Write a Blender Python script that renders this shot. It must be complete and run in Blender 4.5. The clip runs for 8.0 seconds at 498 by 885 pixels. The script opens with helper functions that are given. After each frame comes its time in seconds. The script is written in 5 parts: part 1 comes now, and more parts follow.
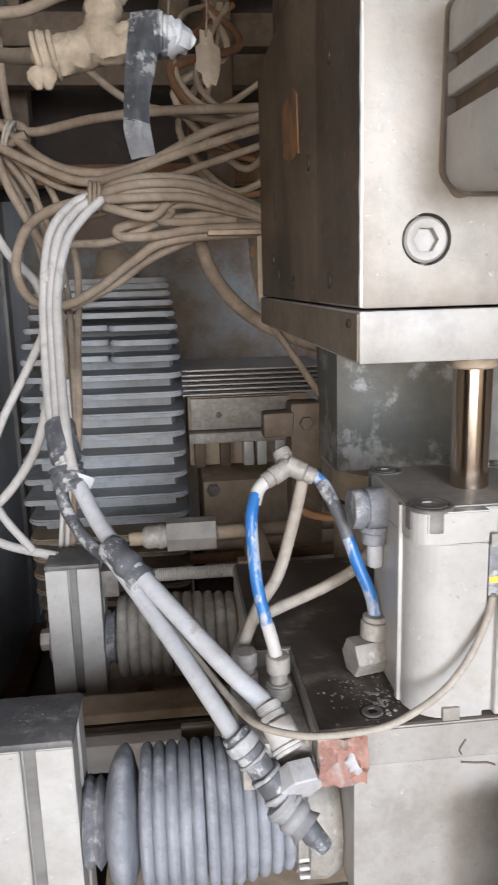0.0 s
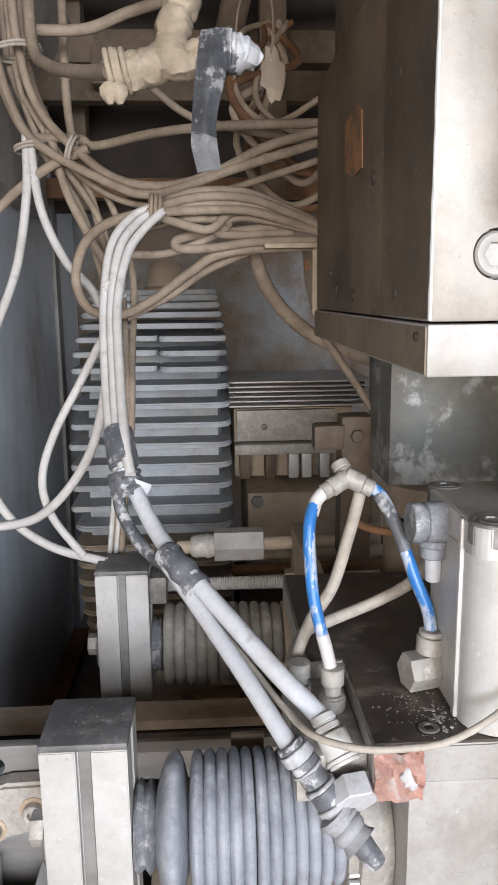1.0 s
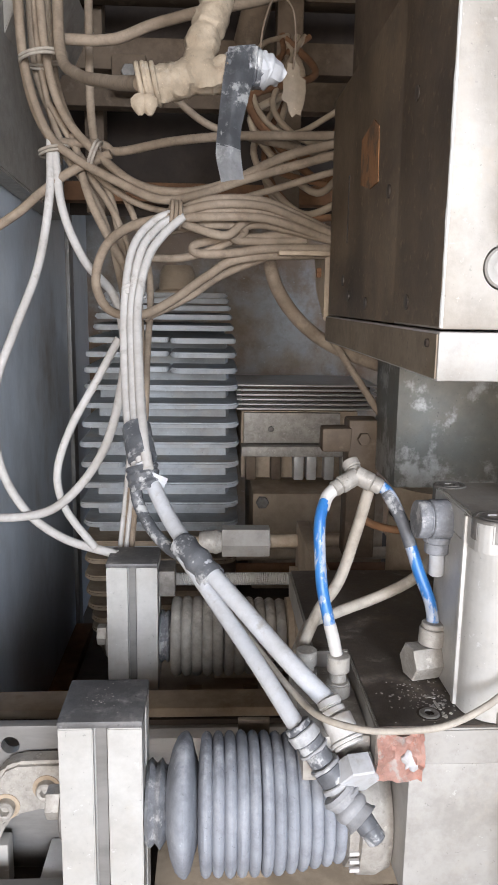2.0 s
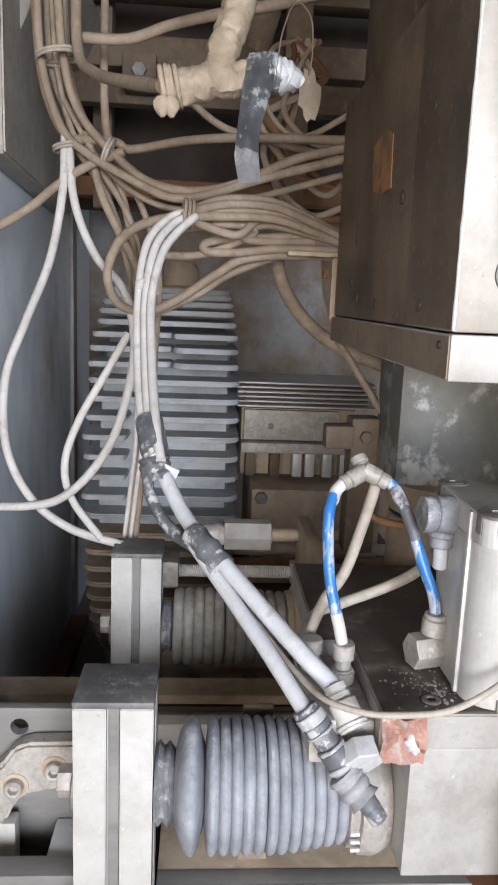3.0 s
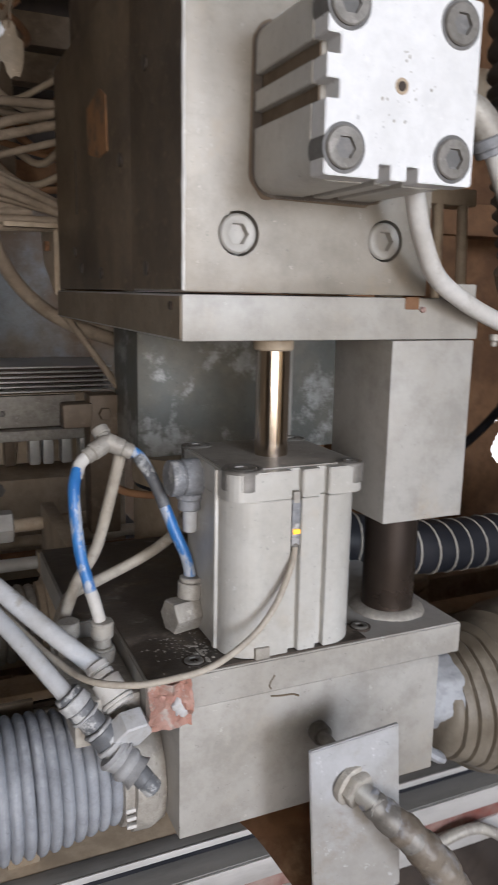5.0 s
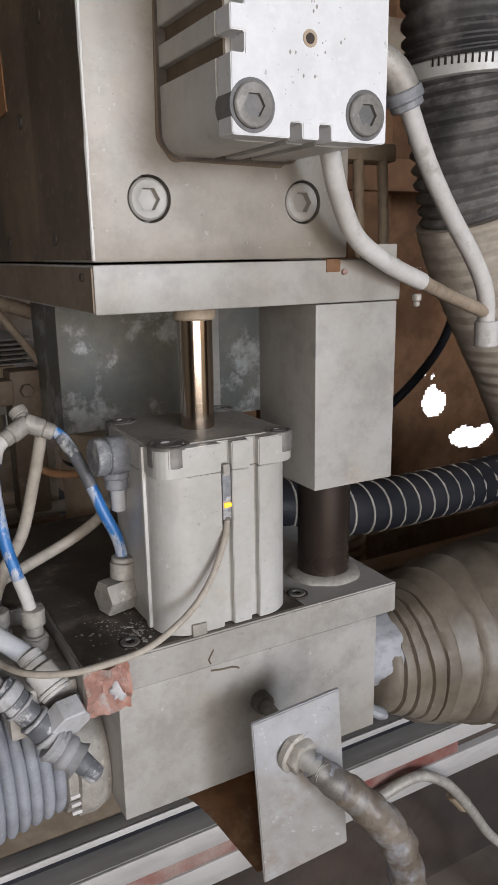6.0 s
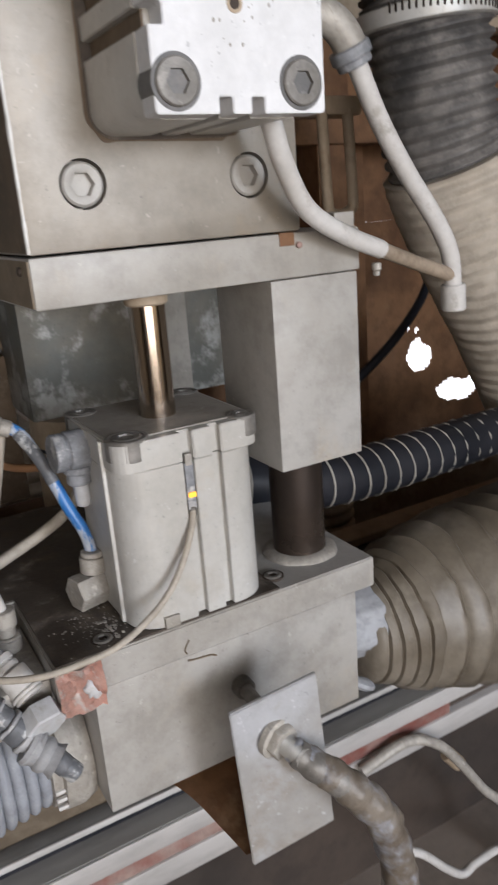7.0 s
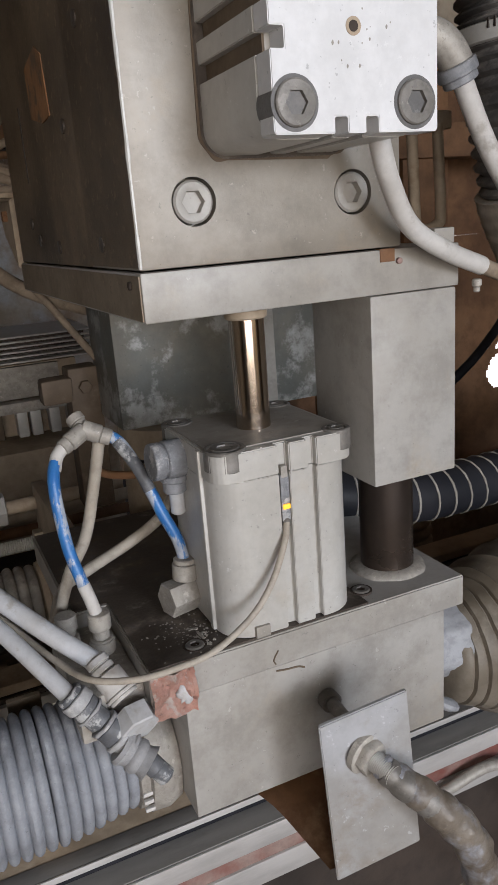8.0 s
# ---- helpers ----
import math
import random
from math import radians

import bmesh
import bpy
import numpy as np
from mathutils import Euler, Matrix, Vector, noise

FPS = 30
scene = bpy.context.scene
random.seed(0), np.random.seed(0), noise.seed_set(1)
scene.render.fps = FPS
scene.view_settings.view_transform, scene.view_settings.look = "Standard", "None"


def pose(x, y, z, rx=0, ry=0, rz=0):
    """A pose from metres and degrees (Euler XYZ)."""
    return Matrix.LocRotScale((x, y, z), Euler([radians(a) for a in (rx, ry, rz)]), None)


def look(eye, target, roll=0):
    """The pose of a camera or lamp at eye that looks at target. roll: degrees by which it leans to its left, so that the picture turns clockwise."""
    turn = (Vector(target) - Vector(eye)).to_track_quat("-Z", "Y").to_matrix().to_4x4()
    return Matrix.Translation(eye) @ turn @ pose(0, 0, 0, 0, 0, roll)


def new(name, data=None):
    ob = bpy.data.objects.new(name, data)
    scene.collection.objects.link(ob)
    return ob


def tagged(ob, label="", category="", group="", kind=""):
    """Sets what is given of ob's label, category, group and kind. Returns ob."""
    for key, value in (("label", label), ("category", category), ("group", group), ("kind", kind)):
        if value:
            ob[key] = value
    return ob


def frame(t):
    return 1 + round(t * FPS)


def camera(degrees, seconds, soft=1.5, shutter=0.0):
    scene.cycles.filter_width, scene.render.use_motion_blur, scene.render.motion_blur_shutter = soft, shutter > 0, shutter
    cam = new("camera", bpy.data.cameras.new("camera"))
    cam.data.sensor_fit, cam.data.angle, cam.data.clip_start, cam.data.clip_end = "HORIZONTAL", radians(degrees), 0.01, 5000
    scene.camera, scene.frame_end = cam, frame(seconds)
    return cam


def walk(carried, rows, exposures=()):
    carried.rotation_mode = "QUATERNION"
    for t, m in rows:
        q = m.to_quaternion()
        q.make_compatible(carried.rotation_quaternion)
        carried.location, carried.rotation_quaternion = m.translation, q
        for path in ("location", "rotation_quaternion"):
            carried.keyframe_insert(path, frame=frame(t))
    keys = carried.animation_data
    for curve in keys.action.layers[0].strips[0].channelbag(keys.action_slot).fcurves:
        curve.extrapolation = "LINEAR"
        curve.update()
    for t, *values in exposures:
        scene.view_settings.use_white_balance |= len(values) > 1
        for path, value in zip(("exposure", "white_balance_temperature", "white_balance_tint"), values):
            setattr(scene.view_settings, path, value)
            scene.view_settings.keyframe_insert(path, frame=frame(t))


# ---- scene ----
cam = camera(37.0, 8.0, shutter=0.5)
PATH = [
    (0, (-0.081, -0.316, 0.337), (0.116, 1.629, -0.088), -1.6),
    (0.5, (-0.086, -0.317, 0.337), (0.036, 1.64, -0.057), -1.5),
    (1, (-0.094, -0.318, 0.336), (0.008, 1.642, -0.052), -0.7),
    (1.5, (-0.098, -0.325, 0.335), (0.005, 1.635, -0.05), 0.1),
    (2.8, (-0.116, -0.355, 0.337), (0.0, 1.608, -0.025), 2.0),
    (3.1, (-0.119, -0.353, 0.335), (0.017, 1.603, -0.059), 2.4),
    (3.5, (-0.12, -0.354, 0.331), (0.098, 1.59, -0.085), 2.2),
    (3.8, (-0.122, -0.352, 0.328), (0.233, 1.569, -0.098), 2.3),
    (4, (-0.127, -0.348, 0.325), (0.285, 1.561, -0.108), 2.1),
    (4.1, (-0.122, -0.346, 0.326), (0.347, 1.549, -0.108), 1.7),
    (4.5, (-0.119, -0.349, 0.325), (0.453, 1.524, -0.086), 1.4),
    (5, (-0.117, -0.345, 0.324), (0.68, 1.446, -0.071), 1.1),
    (6.3, (-0.106, -0.337, 0.329), (0.835, 1.354, -0.175), -0.9),
    (6.5, (-0.108, -0.336, 0.33), (0.827, 1.36, -0.168), -1.1),
    (6.7, (-0.089, -0.327, 0.332), (0.705, 1.381, -0.342), -4.5),
    (6.9, (-0.074, -0.326, 0.342), (0.806, 1.331, -0.352), -5.1),
    (7, (-0.083, -0.334, 0.338), (0.84, 1.334, -0.268), -4.4),
    (7.2, (-0.085, -0.334, 0.336), (0.767, 1.376, -0.254), -4.4),
    (7.5, (-0.096, -0.329, 0.339), (0.685, 1.42, -0.236), -4.6),
    (8, (-0.099, -0.33, 0.341), (0.677, 1.425, -0.223), -4.4),
]
EXPOSURES = [(0.0, 0.24, 5700, 12), (1.0, 0.4, 5700, 12), (3.5, 0.44, 5650, 12), (4.0, 0.32, 5700, 12), (4.5, 0.16, 5750, 12), (5.0, -0.32, 5750, 12), (6.5, -0.48, 5850, 12), (7.0, -0.38, 5850, 12), (7.5, -0.55, 5850, 12), (8.0, -0.55, 5850, 12)]
walk(cam, [(t, look(eye, target, roll)) for t, eye, target, roll in PATH], EXPOSURES)

# ---- light ----
world = bpy.data.worlds.new("world")
scene.world = world
world.use_nodes = True
wn = world.node_tree.nodes
sky = wn.new("ShaderNodeTexSky")
sky.sky_type, sky.sun_disc = "NISHITA", False
sky.sun_elevation, sky.sun_rotation = radians(38), radians(150)
world.node_tree.links.new(sky.outputs["Color"], wn["Background"].inputs["Color"])
wn["Background"].inputs["Strength"].default_value = 0.15


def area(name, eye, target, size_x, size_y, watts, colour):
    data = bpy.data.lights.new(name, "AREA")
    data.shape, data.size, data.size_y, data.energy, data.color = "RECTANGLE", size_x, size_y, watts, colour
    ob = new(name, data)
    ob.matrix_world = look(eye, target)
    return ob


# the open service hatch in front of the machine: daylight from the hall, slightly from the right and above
area("hatch_daylight", (0.33, -1.85, 0.54), (-0.04, 0.15, 0.12), 0.40, 0.40, 20, (0.93, 0.965, 1.0))
# Added warm fill lamp from the front left; stands for no known source.
area("left_fill", (-0.27, -1.45, 0.36), (-0.08, 0.3, 0.14), 1.25, 0.70, 24, (1.0, 0.875, 0.735))

# ---- materials ----


def material(name, base, second, rough=0.6, metal=0.0, dust=0.0, dust_colour=(0.62, 0.56, 0.48), size=14.0, fine=160.0, bump=0.12, spots=0.0, spot_colour=(0.1, 0.09, 0.08), spot_size=40.0, spot_soft=0.07, stretch=(1, 1, 1), spec=0.4, specks=0.0, mottle=0.38):
    m = bpy.data.materials.new(name)
    m.use_nodes = True
    n, l = m.node_tree.nodes, m.node_tree.links
    b = n["Principled BSDF"]
    tc = n.new("ShaderNodeTexCoord")
    mp = n.new("ShaderNodeMapping")
    mp.inputs["Scale"].default_value = stretch
    l.new(tc.outputs["Object"], mp.inputs["Vector"])

    def noise_of(scale, detail, rough_=0.6):
        t = n.new("ShaderNodeTexNoise")
        t.inputs["Scale"].default_value, t.inputs["Detail"].default_value, t.inputs["Roughness"].default_value = scale, detail, rough_
        l.new(mp.outputs["Vector"], t.inputs["Vector"])
        return t.outputs["Fac"]

    def ramp(source, lo, hi, a=0.0, c=1.0):
        r = n.new("ShaderNodeMapRange")
        r.interpolation_type = "SMOOTHSTEP"
        for key, v in (("From Min", lo), ("From Max", hi), ("To Min", a), ("To Max", c)):
            r.inputs[key].default_value = v
        l.new(source, r.inputs["Value"])
        return r.outputs["Result"]

    def mix(fac, a, c):
        x = n.new("ShaderNodeMix")
        x.data_type = "RGBA"
        for sock, v in ((x.inputs[0], fac), (x.inputs[6], a), (x.inputs[7], c)):
            if hasattr(v, "links"):
                l.new(v, sock)
            elif isinstance(v, tuple):
                sock.default_value = (*v, 1)
            else:
                sock.default_value = v
        return x.outputs[2]

    big, small = noise_of(size, 5), noise_of(fine, 6, 0.7)
    colour = mix(ramp(big, 0.35, 0.68), base, second)
    if spots:
        colour = mix(ramp(noise_of(spot_size, 7, 0.68), 0.60 - 0.15 * spots, 0.60 - 0.15 * spots + spot_soft, 0.0, 0.85), colour, spot_colour)
    colour = mix(ramp(noise_of(size * 4.2, 8, 0.72), 0.42, 0.66, 0.0, mottle), colour, tuple(0.52 * v for v in second))
    if dust:
        geo = n.new("ShaderNodeNewGeometry")
        sep = n.new("ShaderNodeSeparateXYZ")
        l.new(geo.outputs["Normal"], sep.inputs["Vector"])
        up = ramp(sep.outputs["Z"], 0.1, 0.95, 0.35, 1.0)
        cover = n.new("ShaderNodeMath")
        cover.operation = "MULTIPLY"
        l.new(up, cover.inputs[0])
        l.new(ramp(noise_of(size * 2.7, 7, 0.7), 0.75 - 0.6 * dust, 0.95 - 0.45 * dust), cover.inputs[1])
        colour = mix(cover.outputs[0], colour, dust_colour)
    if specks:
        colour = mix(ramp(noise_of(150.0, 4, 0.75), 0.66 - 0.08 * specks, 0.71 - 0.08 * specks, 0.0, 0.4), colour, tuple(min(0.8, 1.55 * v) for v in base))
        colour = mix(ramp(noise_of(260.0, 3, 0.8), 0.67 - 0.06 * specks, 0.72 - 0.06 * specks, 0.0, 0.55), colour, tuple(0.4 * v for v in base))
    grain = mix(ramp(small, 0.3, 0.7, 0.0, 0.10), colour, tuple(0.45 * v for v in base))
    l.new(grain, b.inputs["Base Color"])
    if dust:
        l.new(ramp(cover.outputs[0], 0.0, 0.6, rough, 0.92), b.inputs["Roughness"])
        l.new(ramp(cover.outputs[0], 0.1, 0.7, metal, 0.0), b.inputs["Metallic"])
    else:
        l.new(ramp(big, 0.3, 0.7, max(0.05, rough - 0.08), min(1.0, rough + 0.1)), b.inputs["Roughness"])
        b.inputs["Metallic"].default_value = metal
    b.inputs["Specular IOR Level"].default_value = spec
    bp = n.new("ShaderNodeBump")
    bp.inputs["Strength"].default_value, bp.inputs["Distance"].default_value = bump, 0.0012
    l.new(small, bp.inputs["Height"])
    l.new(bp.outputs["Normal"], b.inputs["Normal"])
    return m


STEEL = material("machined_steel", (0.335, 0.305, 0.262), (0.25, 0.222, 0.182), 0.40, 0.15, 0.25, (0.46, 0.41, 0.34), bump=0.12, size=8, fine=300, spots=0.5, spot_colour=(0.33, 0.26, 0.18), spot_size=11, spot_soft=0.2, specks=0.5)
STEEL_PALE = material("pale_steel", (0.43, 0.415, 0.388), (0.34, 0.315, 0.275), 0.46, 0.08, 0.25, (0.5, 0.45, 0.38), bump=0.1, size=8, fine=300, spots=0.45, spot_colour=(0.43, 0.365, 0.28), spot_size=14, spot_soft=0.2, specks=0.1)
STEEL_SIDE = material("brown_steel_side", (0.190, 0.140, 0.088), (0.078, 0.055, 0.035), 0.5, 0.1, 0.30, (0.29, 0.232, 0.162), bump=0.25, size=9, stretch=(1, 0.9, 0.9), spec=0.4, spots=0.4, spot_colour=(0.052, 0.038, 0.026), spot_size=9, spot_soft=0.24, specks=1.0)
STEEL_DARK = material("dark_dirty_steel", (0.058, 0.046, 0.037), (0.10, 0.080, 0.063), 0.45, 0.1, 0.45, (0.25, 0.21, 0.17), bump=0.35, size=14, spots=0.2, spot_colour=(0.27, 0.24, 0.205), spot_size=50, spot_soft=0.2)
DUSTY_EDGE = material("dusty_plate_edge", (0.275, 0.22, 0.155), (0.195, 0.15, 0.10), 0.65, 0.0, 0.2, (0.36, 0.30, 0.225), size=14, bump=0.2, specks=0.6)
CAP_GREY = material("grey_plastic_cap", (0.17, 0.165, 0.16), (0.11, 0.107, 0.104), 0.5, 0.0, 0.45, (0.36, 0.34, 0.32), bump=0.3, size=22, specks=0.6)
BLUE_STEEL = material("worn_blue_steel", (0.125, 0.13, 0.118), (0.20, 0.18, 0.145), 0.5, 0.25, 0.0, size=12, spots=0.62, spot_colour=(0.42, 0.42, 0.40), spot_size=17, spot_soft=0.09, bump=0.2, specks=0.7)
ALU = material("dusty_aluminium", (0.56, 0.55, 0.52), (0.47, 0.45, 0.41), 0.38, 0.12, 0.2, (0.54, 0.50, 0.44), bump=0.06, size=12, fine=260, spots=0.35, spot_colour=(0.47, 0.42, 0.345), spot_size=18, spot_soft=0.2, specks=0.12, mottle=0.2)
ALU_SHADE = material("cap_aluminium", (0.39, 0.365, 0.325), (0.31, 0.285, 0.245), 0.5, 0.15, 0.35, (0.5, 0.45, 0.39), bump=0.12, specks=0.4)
PLATE = material("scuffed_plate", (0.45, 0.455, 0.47), (0.35, 0.335, 0.31), 0.4, 0.15, 0.1, bump=0.1, size=16, spots=0.5, spot_colour=(0.30, 0.265, 0.22), spot_size=22, spot_soft=0.16, specks=0.4, mottle=0.2)
TAPE_WORN = material("worn_tape", (0.42, 0.42, 0.42), (0.30, 0.30, 0.305), 0.5, 0.0, 0.2, (0.5, 0.5, 0.5), size=45, bump=0.4, spots=0.4, spot_colour=(0.60, 0.60, 0.58), spot_size=50, spot_soft=0.12)
WHITE = material("white_anodised", (0.74, 0.74, 0.745), (0.66, 0.66, 0.66), 0.5, 0.0, 0.0, bump=0.08, size=20, specks=0.35, mottle=0.08)
CHROME = material("chromed_rod", (0.56, 0.47, 0.38), (0.46, 0.38, 0.30), 0.2, 1.0, 0.0, bump=0.02, stretch=(1, 1, 0.2), mottle=0.2)
COLUMN = material("browned_column", (0.085, 0.065, 0.052), (0.06, 0.047, 0.04), 0.3, 0.7, 0.0, bump=0.03, mottle=0.2)
BOLT = material("dusty_bolt", (0.25, 0.235, 0.215), (0.16, 0.148, 0.13), 0.5, 0.3, 0.3, (0.45, 0.41, 0.36), size=60, bump=0.3, specks=0.5)
RUBBER = material("grey_rubber", (0.31, 0.325, 0.355), (0.22, 0.228, 0.25), 0.72, 0.0, 0.5, (0.48, 0.49, 0.52), size=16, bump=0.22, spots=0.35, spot_colour=(0.15, 0.155, 0.175), spot_size=15, spot_soft=0.22, specks=0.3)
RUBBER_BROWN = material("dusty_rubber", (0.33, 0.31, 0.275), (0.24, 0.22, 0.19), 0.8, 0.0, 0.5, (0.50, 0.46, 0.40), size=20, bump=0.15)
BELLOW_RIGHT = material("dusty_gaiter", (0.235, 0.205, 0.162), (0.15, 0.125, 0.092), 0.42, 0.0, 0.3, (0.40, 0.37, 0.32), size=14, bump=0.2, spots=0.35, spot_colour=(0.31, 0.28, 0.23), spot_size=22, spot_soft=0.2)
# Brown dusty cable, set darker to hold the weak light round the upper loom.
CABLE = material("dusty_cable", (0.34, 0.272, 0.20), (0.235, 0.183, 0.13), 0.78, 0.0, 0.3, (0.46, 0.39, 0.31), size=25, bump=0.15, spots=0.35, spot_colour=(0.20, 0.15, 0.105), spot_size=45, spot_soft=0.15)
CABLE_PALE = material("pale_cable", (0.60, 0.58, 0.55), (0.51, 0.485, 0.45), 0.65, 0.0, 0.0, size=30, bump=0.12, spots=0.3, spot_colour=(0.36, 0.33, 0.29), spot_size=55, spot_soft=0.14, mottle=0.2)
HOSE_WHITE = material("white_hose", (0.55, 0.56, 0.58), (0.48, 0.475, 0.47), 0.55, 0.0, 0.0, size=35, bump=0.12, spots=0.35, spot_colour=(0.37, 0.345, 0.305), spot_size=60, spot_soft=0.14, mottle=0.2)
HOSE_GREY = material("grey_beige_hose", (0.46, 0.415, 0.35), (0.37, 0.325, 0.262), 0.65, 0.0, 0.2, (0.52, 0.47, 0.4), size=30, bump=0.15, spots=0.35, spot_colour=(0.30, 0.25, 0.19), spot_size=45, spot_soft=0.15)
HOSE_BLUE = material("blue_hose", (0.035, 0.15, 0.43), (0.07, 0.25, 0.58), 0.38, 0.0, 0.0, size=60, spots=0.8, spot_colour=(0.52, 0.53, 0.54), spot_size=58, spot_soft=0.06, bump=0.06, stretch=(1, 1, 0.45))
TAPE_DARK = material("dark_tape", (0.085, 0.088, 0.095), (0.15, 0.155, 0.165), 0.45, 0.0, 0.4, (0.5, 0.5, 0.5), size=40, bump=0.4, spots=0.55, spot_colour=(0.56, 0.56, 0.55), spot_size=55, spot_soft=0.07)
TAPE_GREY = material("grey_tape", (0.21, 0.18, 0.145), (0.125, 0.10, 0.075), 0.36, 0.0, 0.2, (0.34, 0.30, 0.25), size=28, bump=0.5, spots=0.75, spot_colour=(0.33, 0.35, 0.40), spot_size=24, spot_soft=0.14, specks=0.4)
TAPE_CREAM = material("cream_tape", (0.42, 0.345, 0.25), (0.31, 0.25, 0.175), 0.78, 0.0, 0.35, (0.50, 0.44, 0.355), size=30, bump=0.6, spots=0.4, spot_colour=(0.24, 0.18, 0.12), spot_size=35, spot_soft=0.14, specks=0.4)
FITTING = material("dusty_fitting", (0.46, 0.43, 0.38), (0.32, 0.295, 0.26), 0.55, 0.2, 0.4, (0.56, 0.52, 0.46), size=45, bump=0.35, specks=0.6)
FITTING_BLUE = material("grey_plastic_fitting", (0.26, 0.265, 0.28), (0.16, 0.165, 0.175), 0.5, 0.0, 0.45, (0.54, 0.53, 0.52), size=60, bump=0.35, spots=0.35, spot_colour=(0.52, 0.51, 0.50), spot_size=70, spot_soft=0.08)
MOTOR = material("grey_motor_paint", (0.46, 0.485, 0.50), (0.37, 0.37, 0.36), 0.62, 0.0, 0.40, (0.52, 0.45, 0.355), size=7, bump=0.3, spots=0.4, spot_colour=(0.38, 0.31, 0.222), spot_size=6, spot_soft=0.2, specks=0.4)
SHEET_BLUE = material("blue_grey_sheet", (0.50, 0.545, 0.59), (0.64, 0.66, 0.675), 0.42, 0.1, 0.0, size=3.0, spots=0.35, spot_colour=(0.30, 0.21, 0.12), spot_size=3.4, spot_soft=0.2, bump=0.05, stretch=(1, 1, 0.6))
SHEET_BROWN = material("stained_sheet", (0.30, 0.315, 0.32), (0.25, 0.19, 0.125), 0.55, 0.0, 0.0, size=6.0, spots=1.15, spot_colour=(0.185, 0.11, 0.053), spot_size=5.0, spot_soft=0.16, bump=0.1, specks=0.3)
BROWN = material("brown_dusty_parts", (0.27, 0.14, 0.066), (0.14, 0.07, 0.034), 0.75, 0.0, 0.35, (0.36, 0.235, 0.135), size=9, bump=0.2)
BEIGE = material("beige_dusty_metal", (0.47, 0.38, 0.275), (0.36, 0.285, 0.20), 0.65, 0.1, 0.35, (0.55, 0.46, 0.35), size=10, bump=0.12, spots=0.3, spot_colour=(0.24, 0.16, 0.095), spot_size=14, spot_soft=0.15)
# Frame brown with the shade of the upper interior put into the colour.
FRAME = material("shade_brown_frame", (0.17, 0.125, 0.083), (0.09, 0.063, 0.04), 0.7, 0.0, 0.35, (0.36, 0.285, 0.205), size=10, bump=0.2, spots=0.3, spot_colour=(0.26, 0.20, 0.14), spot_size=20, spot_soft=0.15)
DARK = material("dark_grime", (0.07, 0.052, 0.04), (0.045, 0.036, 0.03), 0.8, 0.0, 0.2, (0.25, 0.2, 0.155), size=7, bump=0.25)
RAIL = material("rail_metal", (0.60, 0.58, 0.56), (0.50, 0.48, 0.455), 0.45, 0.25, 0.3, size=9, bump=0.06, stretch=(0.25, 1, 1))
RAIL_GREY = material("grey_rail", (0.26, 0.25, 0.235), (0.19, 0.18, 0.165), 0.5, 0.2, 0.25, (0.26, 0.24, 0.21), size=9, bump=0.08, stretch=(0.25, 1, 1))
RED = material("red_paint", (0.20, 0.065, 0.05), (0.33, 0.24, 0.205), 0.6, 0.0, 0.3, (0.6, 0.5, 0.45), size=30)
BLACK = material("black_rubber", (0.012, 0.013, 0.017), (0.022, 0.022, 0.027), 0.55, 0.0, 0.0, size=25, bump=0.2, spec=0.25, mottle=0.2)
BLACK_DUSTY = material("dusty_black_rubber", (0.05, 0.048, 0.047), (0.12, 0.112, 0.105), 0.6, 0.0, 0.6, (0.36, 0.33, 0.30), size=11, spots=0.45, spot_colour=(0.30, 0.275, 0.25), spot_size=12, spot_soft=0.18, bump=0.2)
PINK = material("pink_film", (0.64, 0.33, 0.25), (0.70, 0.46, 0.38), 0.45, 0.0, 0.15, (0.7, 0.6, 0.55), size=55, bump=0.35, spots=0.45, spot_colour=(0.70, 0.65, 0.60), spot_size=75, spot_soft=0.06)
ORANGE = material("rust_label", (0.36, 0.18, 0.075), (0.20, 0.115, 0.06), 0.7, 0.0, 0.2, size=30, bump=0.2, spots=0.45, spot_colour=(0.12, 0.09, 0.06), spot_size=60, spot_soft=0.1)
CLOTH = material("grey_cloth", (0.40, 0.41, 0.43), (0.30, 0.305, 0.32), 0.8, 0.0, 0.2, (0.5, 0.48, 0.45), size=30, bump=0.35)
CANVAS = material("beige_canvas", (0.52, 0.46, 0.38), (0.43, 0.375, 0.30), 0.85, 0.0, 0.3, size=12, bump=0.3)
FLOOR = material("dusty_floor", (0.24, 0.20, 0.165), (0.19, 0.155, 0.125), 0.85, 0.0, 0.25, (0.3, 0.26, 0.21), size=5, bump=0.25)


def plain(name, colour, strength):
    m = bpy.data.materials.new(name)
    m.use_nodes = True
    b = m.node_tree.nodes["Principled BSDF"]
    b.inputs["Base Color"].default_value = (*colour, 1)
    b.inputs["Emission Color"].default_value = (*colour, 1)
    b.inputs["Emission Strength"].default_value = strength
    return m


LED_AMBER = plain("amber_led", (1.0, 0.50, 0.03), 1.2)
OUTSIDE = plain("bright_outside", (1.0, 0.99, 0.97), 2.5)

# ---- builders ----


def thing(name, label, category, base=(0, 0, 0), group="", kind=""):
    ob = new(name)
    ob.location = base
    ob.empty_display_size = 0.02
    return tagged(ob, label, category, group, kind)


